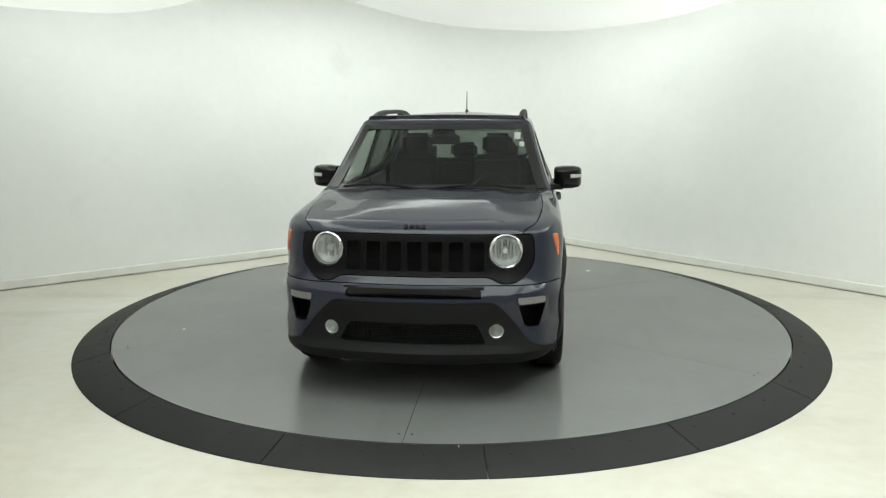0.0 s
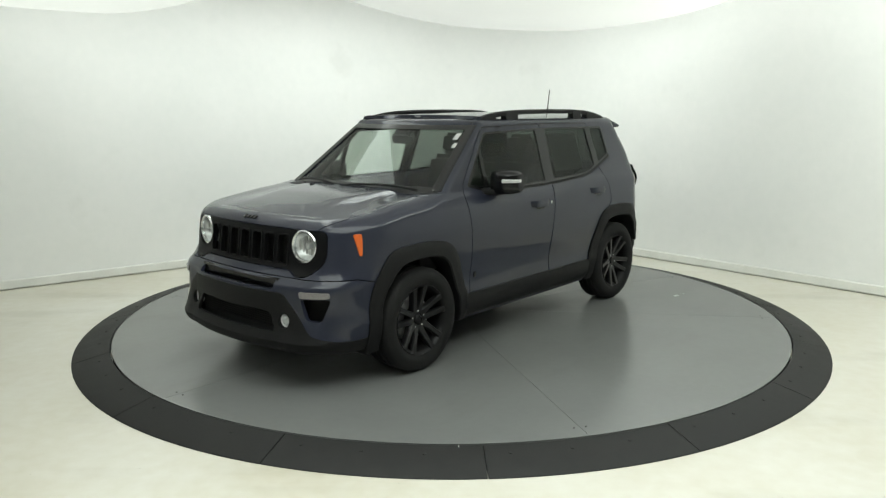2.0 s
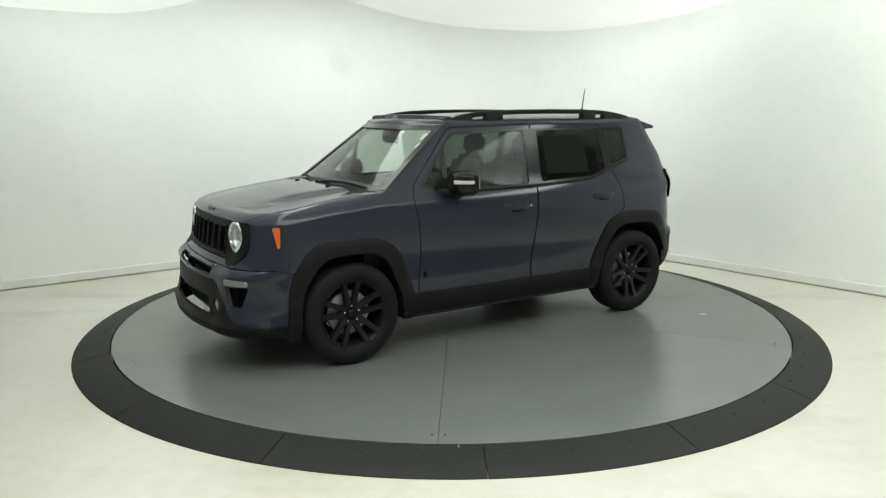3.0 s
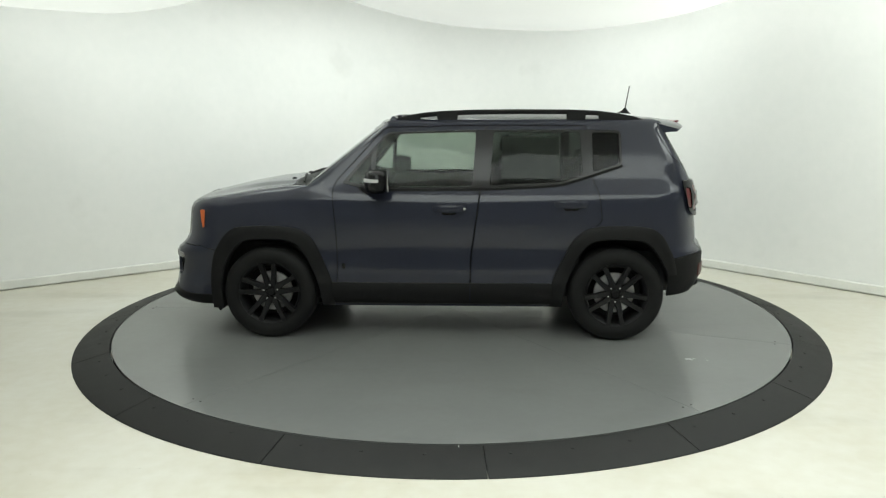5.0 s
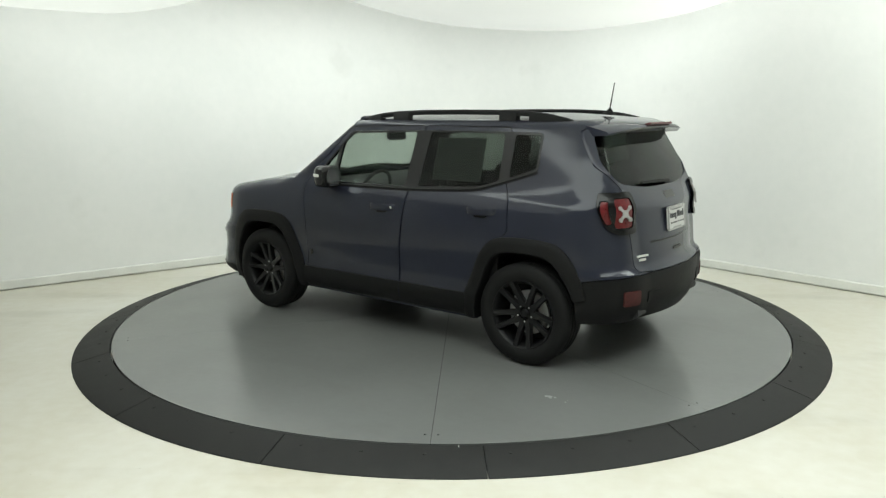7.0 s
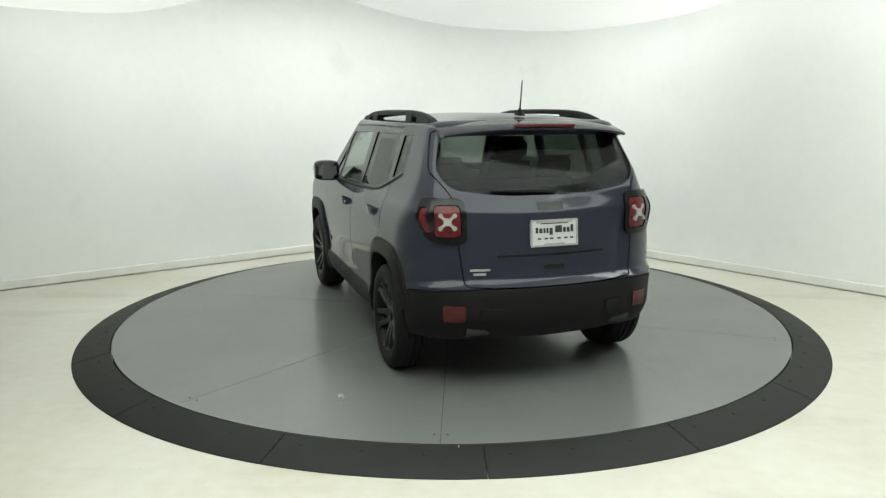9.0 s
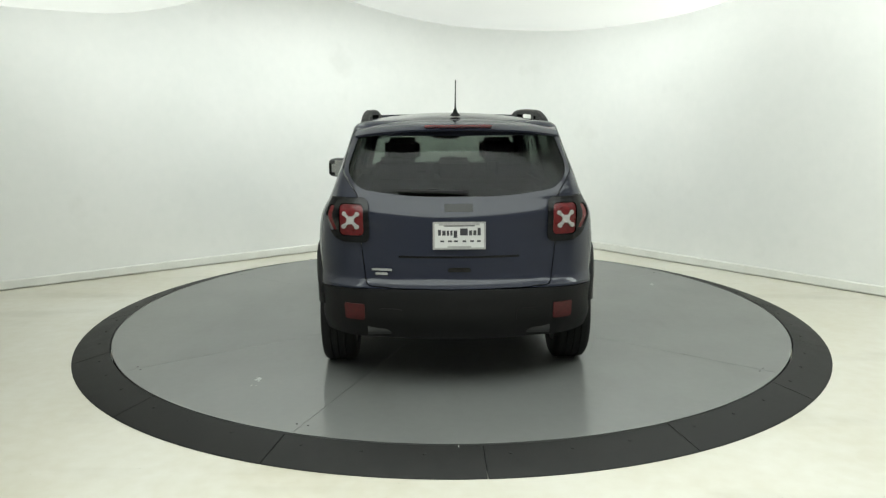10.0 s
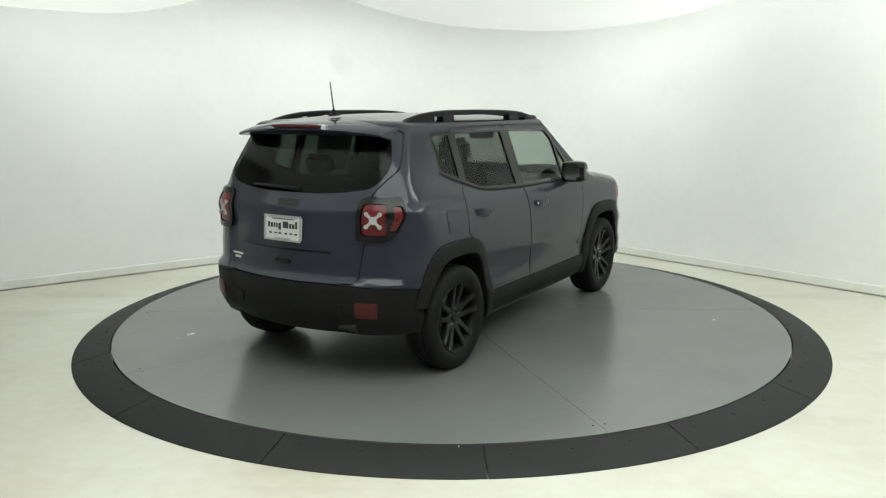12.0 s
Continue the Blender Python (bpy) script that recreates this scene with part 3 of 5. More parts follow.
FOG_Y, FOG_Z = 0.484, 0.440
HEADLAMP_Y, HEADLAMP_Z, HEADLAMP_R = 0.528, 0.882, 0.100


def screen_patch(c0, c1, z0, z1, sink, thick, side=0):
    """A piece of the windscreen's surface between two columns of the cabin outline and two heights, on both sides of the middle."""
    verts, faces = [], []
    zs = [z0 + (z1 - z0) * k / 14 for k in range(15)]
    out = Vector((0.614, 0, 0.789))
    for lay in (sink, sink + thick):
        for z in zs:
            o = top_outline(z)
            pts = [(o[c][0], o[c][1]) for c in range(c1, c0 - 1, -1)]
            if side:
                pts = [(x, y * side) for x, y in pts]
            else:
                pts += [(x, -y) for x, y in reversed(pts[:-1])]
            verts += [(x - out.x * lay, y, z - out.z * lay) for x, y in pts]
    n = len(pts)
    m = n * len(zs)
    for k in range(len(zs) - 1):
        for i in range(n - 1):
            a = k * n + i
            faces += [(a, a + 1, a + n + 1, a + n), (m + a, m + a + n, m + a + n + 1, m + a + 1)]
    return mesh_of("patch", verts, faces, None)


def ring_of(y, z, r, n=32):
    return [(y + r * math.cos(2 * math.pi * i / n), z + r * math.sin(2 * math.pi * i / n)) for i in range(n)]


GAP = 0.0065
car = tagged(new("car"), "dark slate-blue compact off-road car with black wheels and cladding", "car")

arches = both(grow(ARCH_F_IN, 0.02) + [(0.87, 0.1), (1.655, 0.1)], 0.45) + both(grow(ARCH_R_IN, 0.02) + [(-1.665, 0.1), (-0.87, 0.1)], 0.45)
openings = both(WINDOWS) + [prism(REAR_GLASS, -2.3, -1.45, "yz")]
splits = both(grow(DOOR_F, GAP / 2)) + both(grow(DOOR_R, GAP / 2)) + [prism(grow(GATE, GAP), -2.4, -1.55, "yz"), prism(BONNET, 0.980, 1.4, "xy"),
         prism(FACE, 1.5, 2.4, "yz"), prism(grow(REAR_BUMPER, GAP), -1.3, 1.3), prism(grow(FRONT_BUMPER, GAP), -1.3, 1.3)]
part("body_shell", finish(carve(SKIN.copy(), openings + arches + splits), M_PAINT), car)
for name, poly in (("front_door", DOOR_F), ("rear_door", DOOR_R)):
    for s in (1, -1):
        cutter = prism(grow(poly, -GAP / 2), 0.4, 1.3) if s > 0 else prism(grow(poly, -GAP / 2), -1.3, -0.4)
        piece = carve(carve(SKIN_S[s].copy(), [cutter], "INTERSECT"), both(WINDOWS) + arches)
        part(name, finish(piece, M_PAINT), car)
part("bonnet", finish(carve(SKIN.copy(), [prism(grow(BONNET, -GAP), 0.983, 1.4, "xy")], "INTERSECT"), M_PAINT), car)
part("cowl", finish(carve(TRIM_TOP.copy(), [prism([(0.99, -0.70), (1.128, -0.66), (1.128, 0.66), (0.99, 0.70)], 1.08, 1.172, "xy")], "INTERSECT"), M_PLASTIC), car, "black plastic cowl below the windscreen")
part("tailgate", finish(carve(carve(SKIN_B.copy(), [prism(GATE, -2.4, -1.55, "yz")], "INTERSECT"), [prism(REAR_GLASS, -2.3, -1.45, "yz"), prism(grow(REAR_BUMPER, GAP), -1.3, 1.3)]), M_PAINT), car)
front = carve(SKIN_F.copy(), [prism(FRONT_BUMPER, -1.3, 1.3)], "INTERSECT")
holes = arches + [prism(SLOT, 1.5, 2.4, "yz"), prism(DUCT, 1.3, 2.4, "yz"), prism(flip(DUCT), 1.3, 2.4, "yz")]
part("front_bumper", finish(carve(front.copy(), holes + [prism(CHIN, 1.3, 2.4, "yz"), prism(FACE, 1.5, 2.4, "yz")]), M_PAINT), car)
fogs = [prism(ring_of(s * FOG_Y, FOG_Z, 0.044), 1.5, 2.4, "yz") for s in (1, -1)]
chin = part("bumper_chin", finish(carve(carve(front.copy(), [prism(grow(CHIN, -0.002), 1.3, 2.4, "yz")], "INTERSECT"), arches + [prism(LOW_GRILLE, 1.5, 2.4, "yz")] + fogs), M_PLASTIC), car, "grained black plastic lower bumper")
rear = part("rear_bumper", finish(carve(carve(SKIN_B.copy(), [prism([(x, max(z, 0.335)) for x, z in REAR_BUMPER], -1.3, 1.3)], "INTERSECT"), arches), M_PLASTIC), car, "grained black plastic rear bumper")

# dark strips added behind the shut lines so the gaps read as shade
for s in (1, -1):
    for poly in (DOOR_F, DOOR_R):
        wide, slim = grow(poly, 0.022), grow(poly, -0.022)
        verts, faces = [], []
        n = len(poly)
        for p in wide + slim:
            verts.append((p[0], s * (side_y(p[0], p[1]) - 0.030), p[1]))
        faces = [(i, (i + 1) % n, n + (i + 1) % n, n + i) for i in range(n)]
        part("gap_backing", mesh_of("gap_backing", verts, faces, M_DARK), car)

# nose panel with seven slots and two round lamps
slots = [prism(rounded([(c - 0.046, 0.765), (c + 0.046, 0.765), (c + 0.046, 0.942), (c - 0.046, 0.942)], 0.022), 1.5, 2.4, "yz") for c in [0.121 * (k - 3) for k in range(7)]]
lamps = [prism(ring_of(s * HEADLAMP_Y, HEADLAMP_Z, HEADLAMP_R), 1.5, 2.4, "yz") for s in (1, -1)]
part("nose_panel", finish(carve(carve(SKIN_F.copy(), [prism(grow(FACE, -GAP), 1.5, 2.4, "yz")], "INTERSECT"), slots + lamps), M_NOSE), car, "satin black nose panel with seven slots")
for k in range(7):
    c = 0.121 * (k - 3)
    ring = carve(carve(LENS_F.copy(), [prism(rounded([(c - 0.052, 0.757), (c + 0.052, 0.757), (c + 0.052, 0.950), (c - 0.052, 0.950)], 0.026), 1.5, 2.4, "yz")], "INTERSECT"),
                 [prism(rounded([(c - 0.043, 0.767), (c + 0.043, 0.767), (c + 0.043, 0.940), (c - 0.043, 0.940)], 0.02), 1.5, 2.4, "yz")])
    part("grille_slot_frame", finish(ring, M_NOSE), car)
grid_bm = bmesh.new()
for k in range(26):
    bmesh.ops.create_cube(grid_bm, size=1, matrix=Matrix.LocRotScale((1.92, 0, 0.755 + k * 0.0075), None, (0.012, 0.86, 0.0022)))
for k in range(70):
    bmesh.ops.create_cube(grid_bm, size=1, matrix=Matrix.LocRotScale((1.92, -0.43 + k * 0.0125, 0.85), None, (0.012, 0.0022, 0.19)))
part("grille_mesh", grid_bm, car, mat=M_DARK)
# dark block added behind the nose openings so they read as deep shade
backing = bmesh.new()
bmesh.ops.create_cube(backing, size=1, matrix=Matrix.LocRotScale((1.84, 0, 0.65), None, (0.04, 1.20, 0.66)))
part("dark_backing", backing, car, mat=M_DARK)
low_bm = bmesh.new()
for k in range(9):
    bmesh.ops.create_cube(low_bm, size=1, matrix=Matrix.LocRotScale((2.05, 0, 0.375 + k * 0.0145), None, (0.02, 0.88, 0.004)))
for k in range(34):
    bmesh.ops.create_cube(low_bm, size=1, matrix=Matrix.LocRotScale((2.052, -0.43 + k * 0.026, 0.432), None, (0.016, 0.004, 0.125)))
part("lower_grille", low_bm, car, mat=M_DARK)
slot_bm = bmesh.new()
bmesh.ops.create_cube(slot_bm, size=1, matrix=Matrix.LocRotScale((2.045, 0, 0.654), None, (0.04, 0.82, 0.07)))
part("upper_slot", slot_bm, car, mat=M_GLOSS)


def lathe(prof, seg=40, closed=False):
    """A ring or bowl round the y axis from (radius, y) pairs."""
    verts, faces = [], []
    n = len(prof)
    for i in range(seg):
        a = 2 * math.pi * i / seg
        verts += [(r * math.cos(a), y, r * math.sin(a)) for r, y in prof]
    for i in range(seg):
        j = (i + 1) % seg
        for k in range(n if closed else n - 1):
            k2 = (k + 1) % n
            faces.append((i * n + k, i * n + k2, j * n + k2, j * n + k))
    return verts, faces


# round headlamps: bowl, bulb, bright ring and clear cover
FRONT_TURN = Matrix.Rotation(radians(-90), 4, "Z")     # the lathe's y axis to the car's x axis
for s in (1, -1):
    x = front_x(HEADLAMP_Y, HEADLAMP_Z)
    m = Matrix.Translation((x - 0.012, s * HEADLAMP_Y, HEADLAMP_Z)) @ Matrix.Rotation(radians(9 * s), 4, "Z") @ FRONT_TURN
    bowl = part("headlamp", mesh_of("headlamp", *lathe([(0.002, -0.085), (0.03, -0.08), (0.06, -0.062), (0.083, -0.03), (0.094, 0.0)], 48), M_BOWL), car, "round clear headlamp with a chrome bowl", m)
    part("lamp_ring", mesh_of("lamp_ring", *lathe([(0.084, -0.006), (0.087, 0.006), (0.096, 0.010), (0.102, 0.004), (0.102, -0.03), (0.090, -0.02)], 48, True), M_CHROME), bowl)
    part("bulb_shield", mesh_of("bulb_shield", *lathe([(0.0005, -0.015), (0.014, -0.018), (0.022, -0.03), (0.022, -0.075)], 24), M_BOWL), bowl)
    for k in range(-4, 5):
        rib = bmesh.new()
        h = 2 * math.sqrt(0.088 ** 2 - (0.0185 * k) ** 2)
        deep = -0.035 - 0.030 * (1 - (k / 4.6) ** 2)
        bmesh.ops.create_cone(rib, cap_ends=True, segments=8, radius1=0.0075, radius2=0.0075, depth=h, matrix=Matrix.Translation((0.0185 * k, deep, 0)))
        part("reflector_rib", rib, bowl, mat=M_BOWL if k % 2 else M_STEEL)
    part("lamp_cover", mesh_of("lamp_cover", *lathe([(0.0005, 0.020), (0.03, 0.019), (0.06, 0.015), (0.09, 0.006)], 40), M_CLEAR), bowl)
    x = front_x(FOG_Y, FOG_Z)
    fog = part("fog_lamp", mesh_of("fog_lamp", *lathe([(0.001, -0.045), (0.02, -0.035), (0.034, -0.012), (0.036, 0.0), (0.042, 0.004), (0.044, -0.02)], 32), M_BOWL), car, "small round clear fog lamp", Matrix.Translation((x - 0.022, s * FOG_Y, FOG_Z)) @ Matrix.Rotation(radians(12 * s), 4, "Z") @ FRONT_TURN)
    part("lamp_cover", mesh_of("lamp_cover", *lathe([(0.0005, 0.004), (0.02, 0.003), (0.036, -0.002)], 24), M_CLEAR), fog)
    # corner strip lamp over a dark duct, amber marker
    q = DAYLIGHT if s > 0 else flip(DAYLIGHT)
    part("corner_lamp", finish(carve(LENS_F.copy(), [prism(q, 1.5, 2.4, "yz")], "INTERSECT"), M_STRIP), car, "smoky strip lamp in the bumper corner")
    q = DUCT if s > 0 else flip(DUCT)
    part("corner_duct", finish(carve(carve(TRIM_F.copy(), [prism(grow(q, 0.008), 1.5, 2.4, "yz")], "INTERSECT"), [prism(grow(q, -0.012), 1.5, 2.4, "yz")]), M_GLOSS), car)
    duct = bmesh.new()
    bmesh.ops.create_cube(duct, size=1, matrix=Matrix.Translation((1.89, s * 0.66, 0.527)) @ Matrix.Rotation(radians(35 * s), 4, "Z") @ Matrix.LocRotScale(None, None, (0.02, 0.24, 0.18)))
    part("duct_back", duct, car, mat=M_PLASTIC)
    q = rounded([(1.764, 0.84), (1.778, 0.835), (1.800, 0.965), (1.756, 0.968)], 0.012)
    part("side_marker", finish(carve(LENS_F.copy(), [prism(q, 0.5 * s, 1.2 * s)], "INTERSECT"), M_ORANGE), car, "amber side marker lens")

# ---------------------------------------------------------------- glass, pillars and window trim
def side_pane(poly, s, sink=0.007, thick=0.004):
    """A curved pane of glass inside an outline of the side view."""
    c = sum((Vector(p) for p in poly), Vector((0, 0))) / len(poly)
    verts, faces = [], []
    n, rings = len(poly), (1.0, 0.75, 0.5, 0.25)
    for deep in (sink, sink + thick):
        for k in rings:
            for p in poly:
                x, z = c.lerp(Vector(p), k)
                verts.append((x, s * (side_y(x, z) - deep), z))
        verts.append((c.x, s * (side_y(c.x, c.y) - deep), c.y))
    m = n * len(rings) + 1
    for base in (0, m):
        for r in range(len(rings) - 1):
            faces += [(base + r * n + i, base + r * n + (i + 1) % n, base + (r + 1) * n + (i + 1) % n, base + (r + 1) * n + i) for i in range(n)]
        last = base + (len(rings) - 1) * n
        faces += [(last + i, last + (i + 1) % n, base + m - 1) for i in range(n)]
    faces += [(i, (i + 1) % n, m + (i + 1) % n, m + i) for i in range(n)]
    return mesh_of("pane", verts, faces, None)


for s in (1, -1):
    panes = [prism(p, 0.4 * s, 1.3 * s) for p in PANES.values()]
    trim = carve(carve(SKIN_S[s].copy(), [prism(grow(WINDOWS, -0.001), 0.4 * s, 1.3 * s)], "INTERSECT"), panes)
    part("window_frame", finish(trim, M_GLOSS), car, "gloss black side window frame")
    edge = carve(carve(TRIM_S[s].copy(), [prism(grow(WINDOWS, 0.006), 0.4 * s, 1.3 * s)], "INTERSECT"), [prism(grow(WINDOWS, -0.008), 0.4 * s, 1.3 * s)])
    part("window_seal", finish(edge, M_PLASTIC), car)
    for name, p in PANES.items():
        g = side_pane(grow(p, 0.006), s)
        part(name, finish(g, M_TINT if name in ("corner_glass", "front_side_glass") else M_PRIVACY), car, "tinted side window glass")
part("windscreen", finish(screen_patch(0, 17, 1.135, 1.582, 0.004, 0.004), M_GLASS), car, "clear laminated windscreen")
for s in (1, -1):
    part("windscreen_border", finish(screen_patch(15, 20, 1.150, 1.582, -0.003, 0.002, s), M_GLOSS), car, "black edge of the windscreen")
part("windscreen_border", finish(screen_patch(0, 16, 1.545, 1.582, -0.002, 0.003), M_GLOSS), car, "black edge of the windscreen")
part("windscreen_border", finish(screen_patch(0, 16, 1.135, 1.175, 0.001, 0.002), M_GLOSS), car, "black edge of the windscreen")
part("rear_window", finish(carve(THIN_B.copy(), [prism(grow(REAR_GLASS, 0.008), -2.3, -1.45, "yz")], "INTERSECT"), M_PRIVACY), car, "dark tinted rear window")
part("rear_window_border", finish(carve(carve(SKIN_B.copy(), [prism(grow(REAR_GLASS, -0.001), -2.3, -1.45, "yz")], "INTERSECT"), [prism(grow(REAR_GLASS, -0.03), -2.3, -1.45, "yz")]), M_GLOSS), car)


# ---------------------------------------------------------------- cladding
def cladding(outer, inner, s):
    """A flare that stands proud of the body between two lines of the side view and turns in to the wheel well."""
    o, i = rounded_open(outer), rounded_open(inner)
    verts, faces = [], []
    n = len(o)
    for (xo, zo), (xi, zi) in zip(o, i):
        for t, out in ((0.0, -0.012), (0.0, 0.010), (0.10, 0.017), (0.5, 0.024), (0.92, 0.030), (1.0, 0.024), (1.0, -0.08)):
            x, z = xo + (xi - xo) * t, zo + (zi - zo) * t
            y = min(side_y(x, max(0.25, z)), 0.905) if out > -0.05 else side_y(xo, max(0.25, zo))
            verts.append((x, s * (y + out), z))
    q = 7
    for a in range(n - 1):
        faces += [(a * q + k, a * q + k + 1, (a + 1) * q + k + 1, (a + 1) * q + k) for k in range(q - 1)]
    return mesh_of("cladding", verts, faces, M_PLASTIC)


def rounded_open(line, n=64, r=0.035):
    """An open line resampled by length, with its bends softened."""
    pts = [Vector(p) for p in line]
    d = [0]
    for a, b in zip(pts, pts[1:]):
        d.append(d[-1] + (b - a).length)
    share = np.array([k / (len(pts) - 1) for k in range(len(pts))])
    out = []
    for k in range(n):
        u = k / (n - 1)
        acc = Vector((0, 0))
        for e in (-0.045, -0.022, 0, 0.022, 0.045):
            v = min(1, max(0, u + e * min(1, u / 0.05, (1 - u) / 0.05)))
            acc += Vector((float(np.interp(v, share, [p.x for p in pts])), float(np.interp(v, share, [p.y for p in pts]))))
        out.append(tuple(acc / 5))
    return out


def sill(x0, x1, s):
    verts, faces = [], []
    prof = [(0.432, -0.006), (0.430, 0.008), (0.40, 0.018), (0.33, 0.020), (0.275, 0.012), (0.255, -0.005), (0.25, -0.09)]
    n = 30
    for k in range(n + 1):
        x = x0 + (x1 - x0) * k / n
        for z, out in prof:
            verts.append((x, s * (side_y(x, z) + out), z))
    q = len(prof)
    for a in range(n):
        faces += [(a * q + k, a * q + k + 1, (a + 1) * q + k + 1, (a + 1) * q + k) for k in range(q - 1)]
    return mesh_of("sill", verts, faces, M_PLASTIC)


for s in (1, -1):
    part("front_arch_flare", cladding(ARCH_F_OUT, ARCH_F_IN, s), car, "black plastic wheel-arch flare")
    part("rear_arch_flare", cladding(ARCH_R_OUT, ARCH_R_IN, s), car, "black plastic wheel-arch flare")
    part("sill_cladding", sill(0.815, -0.21, s), car, "black plastic sill cladding")
    part("sill_cladding", sill(-0.216, -0.815, s), car, "black plastic sill cladding")
    for hub in (1.285, -1.285):
        verts, faces = [], []
        for k in range(25):
            a = radians(4 + 172 * k / 24)
            for y, r in ((0.48, 0.02), (0.48, 0.41), (0.80, 0.41)):
                verts.append((hub + 1.06 * r * math.cos(a), s * y, 0.345 + max(r, 0.02) * math.sin(a) * 1.08))
        for k in range(24):
            faces += [(3 * k, 3 * k + 1, 3 * k + 4, 3 * k + 3), (3 * k + 1, 3 * k + 2, 3 * k + 5, 3 * k + 4)]
        part("wheel_well", mesh_of("wheel_well", verts, faces, M_DARK), car)
under = part("underbody", mesh_of("underbody", *prism(rounded([(2.0, 0.27), (1.95, 0.62), (1.7, 0.70), (1.05, 0.66), (0.9, 0.50), (-1.0, 0.50), (-1.3, 0.62), (-1.9, 0.62), (-1.97, 0.36), (-1.5, 0.27), (1.6, 0.22)], 0.04), -0.55, 0.55), M_TRIMDARK), car)
part("cabin_floor", mesh_of("cabin_floor", *prism(rounded([(0.84, 0.262), (0.84, 0.52), (-0.84, 0.52), (-0.84, 0.262)], 0.02), -0.835, 0.835), M_TRIMDARK), car)


# ---------------------------------------------------------------- wheels
def wheel_meshes():
    tyre_prof = [(0.228, -0.095), (0.245, -0.108), (0.285, -0.113), (0.320, -0.108), (0.338, -0.094), (0.345, -0.075), (0.3455, -0.05), (0.338, -0.047), (0.338, -0.041), (0.3455, -0.038), (0.346, -0.006),
                 (0.338, -0.003), (0.338, 0.003), (0.346, 0.006), (0.3455, 0.038), (0.338, 0.041), (0.338, 0.047), (0.3455, 0.05), (0.345, 0.075), (0.338, 0.094), (0.326, 0.104), (0.320, 0.109), (0.285, 0.114),
                 (0.262, 0.113), (0.256, 0.110), (0.245, 0.108), (0.228, 0.095)]
    tyre = mesh_of("tyre", *lathe(tyre_prof, 72, True), M_TYRE)
    barrel = mesh_of("rim", *lathe([(0.150, -0.08), (0.205, -0.09), (0.228, -0.098), (0.232, -0.09), (0.205, -0.06), (0.205, 0.06), (0.214, 0.085), (0.222, 0.098), (0.230, 0.104), (0.233, 0.100), (0.226, 0.090), (0.212, -0.07)], 72, True), M_SATIN)
    # one forked spoke: a root at the hub that parts into two arms to the rim
    def spoke(a):
        verts, faces = [], []
        for side in (1, -1):
            base = len(verts)
            stations = [(0.035, 0.008, 0.034, 0.055), (0.075, 0.022, 0.026, 0.061), (0.110, 0.031, 0.0205, 0.070), (0.16, 0.040, 0.019, 0.081), (0.20, 0.047, 0.020, 0.090), (0.222, 0.051, 0.024, 0.095)]
            for r, off, half, y in stations:
                for dx, dy in ((-half, 0), (-half * 0.74, 0.010), (half * 0.74, 0.010), (half, 0), (half * 0.8, -0.035), (-half * 0.8, -0.035)):
                    px, pz = r, side * off + dx
                    verts.append((px * math.cos(a) - pz * math.sin(a), y + dy, px * math.sin(a) + pz * math.cos(a)))
            for k in range(len(stations) - 1):
                for j in range(6):
                    faces.append((base + 6 * k + j, base + 6 * k + (j + 1) % 6, base + 6 * k + 6 + (j + 1) % 6, base + 6 * k + 6 + j))
            faces += [tuple(base + j for j in range(6)), tuple(base + 6 * (len(stations) - 1) + j for j in range(6))[::-1]]
        return mesh_of("spoke", verts, faces, M_WHEEL)
    spokes = [spoke(math.pi / 2 + 2 * math.pi * k / 5) for k in range(5)]
    cap = mesh_of("hub_cap", *lathe([(0.0005, 0.075), (0.024, 0.074), (0.031, 0.068), (0.034, 0.058), (0.070, 0.052), (0.076, 0.040), (0.076, 0.0)], 36), M_SATIN)
    nut = mesh_of("wheel_nut", *lathe([(0.0005, 0.070), (0.0065, 0.069), (0.0085, 0.064), (0.0085, 0.045)], 8), M_CHROME)
    rotor = mesh_of("brake_disc", *lathe([(0.075, 0.028), (0.075, 0.012), (0.150, 0.010), (0.152, -0.010), (0.08, -0.012)], 40), M_STEEL)
    return tyre, barrel, spokes, cap, nut, rotor


TYRE, RIM, SPOKES, CAP, NUT, ROTOR = wheel_meshes()
for hub, track in ((1.285, 0.772), (-1.285, 0.772)):
    for s in (1, -1):
        turn = Matrix.Rotation(radians(180 if s < 0 else 0), 4, "Z")
        spin = Matrix.Rotation(radians({(1.285, 1): 3, (-1.285, 1): 36, (1.285, -1): 4, (-1.285, -1): -2}[(hub, s)]), 4, "Y")
        wheel = part("wheel", bpy.data.meshes.new("wheel"), car, "black forked-spoke alloy wheel with black tyre", Matrix.Translation((hub, s * track, 0.345)) @ turn @ spin)
        wheel.data = RIM
        part("tyre", TYRE, wheel, "black road tyre")
        for sp in SPOKES:
            part("spoke", sp, wheel)
        part("hub_cap", CAP, wheel)
        part("brake_disc", ROTOR, wheel, "bare steel brake disc")
        for k in range(5):
            a = math.pi / 2 + 2 * math.pi * k / 5
            part("wheel_nut", NUT, wheel, m=Matrix.Translation((0.055 * math.cos(a), 0, 0.055 * math.sin(a))))


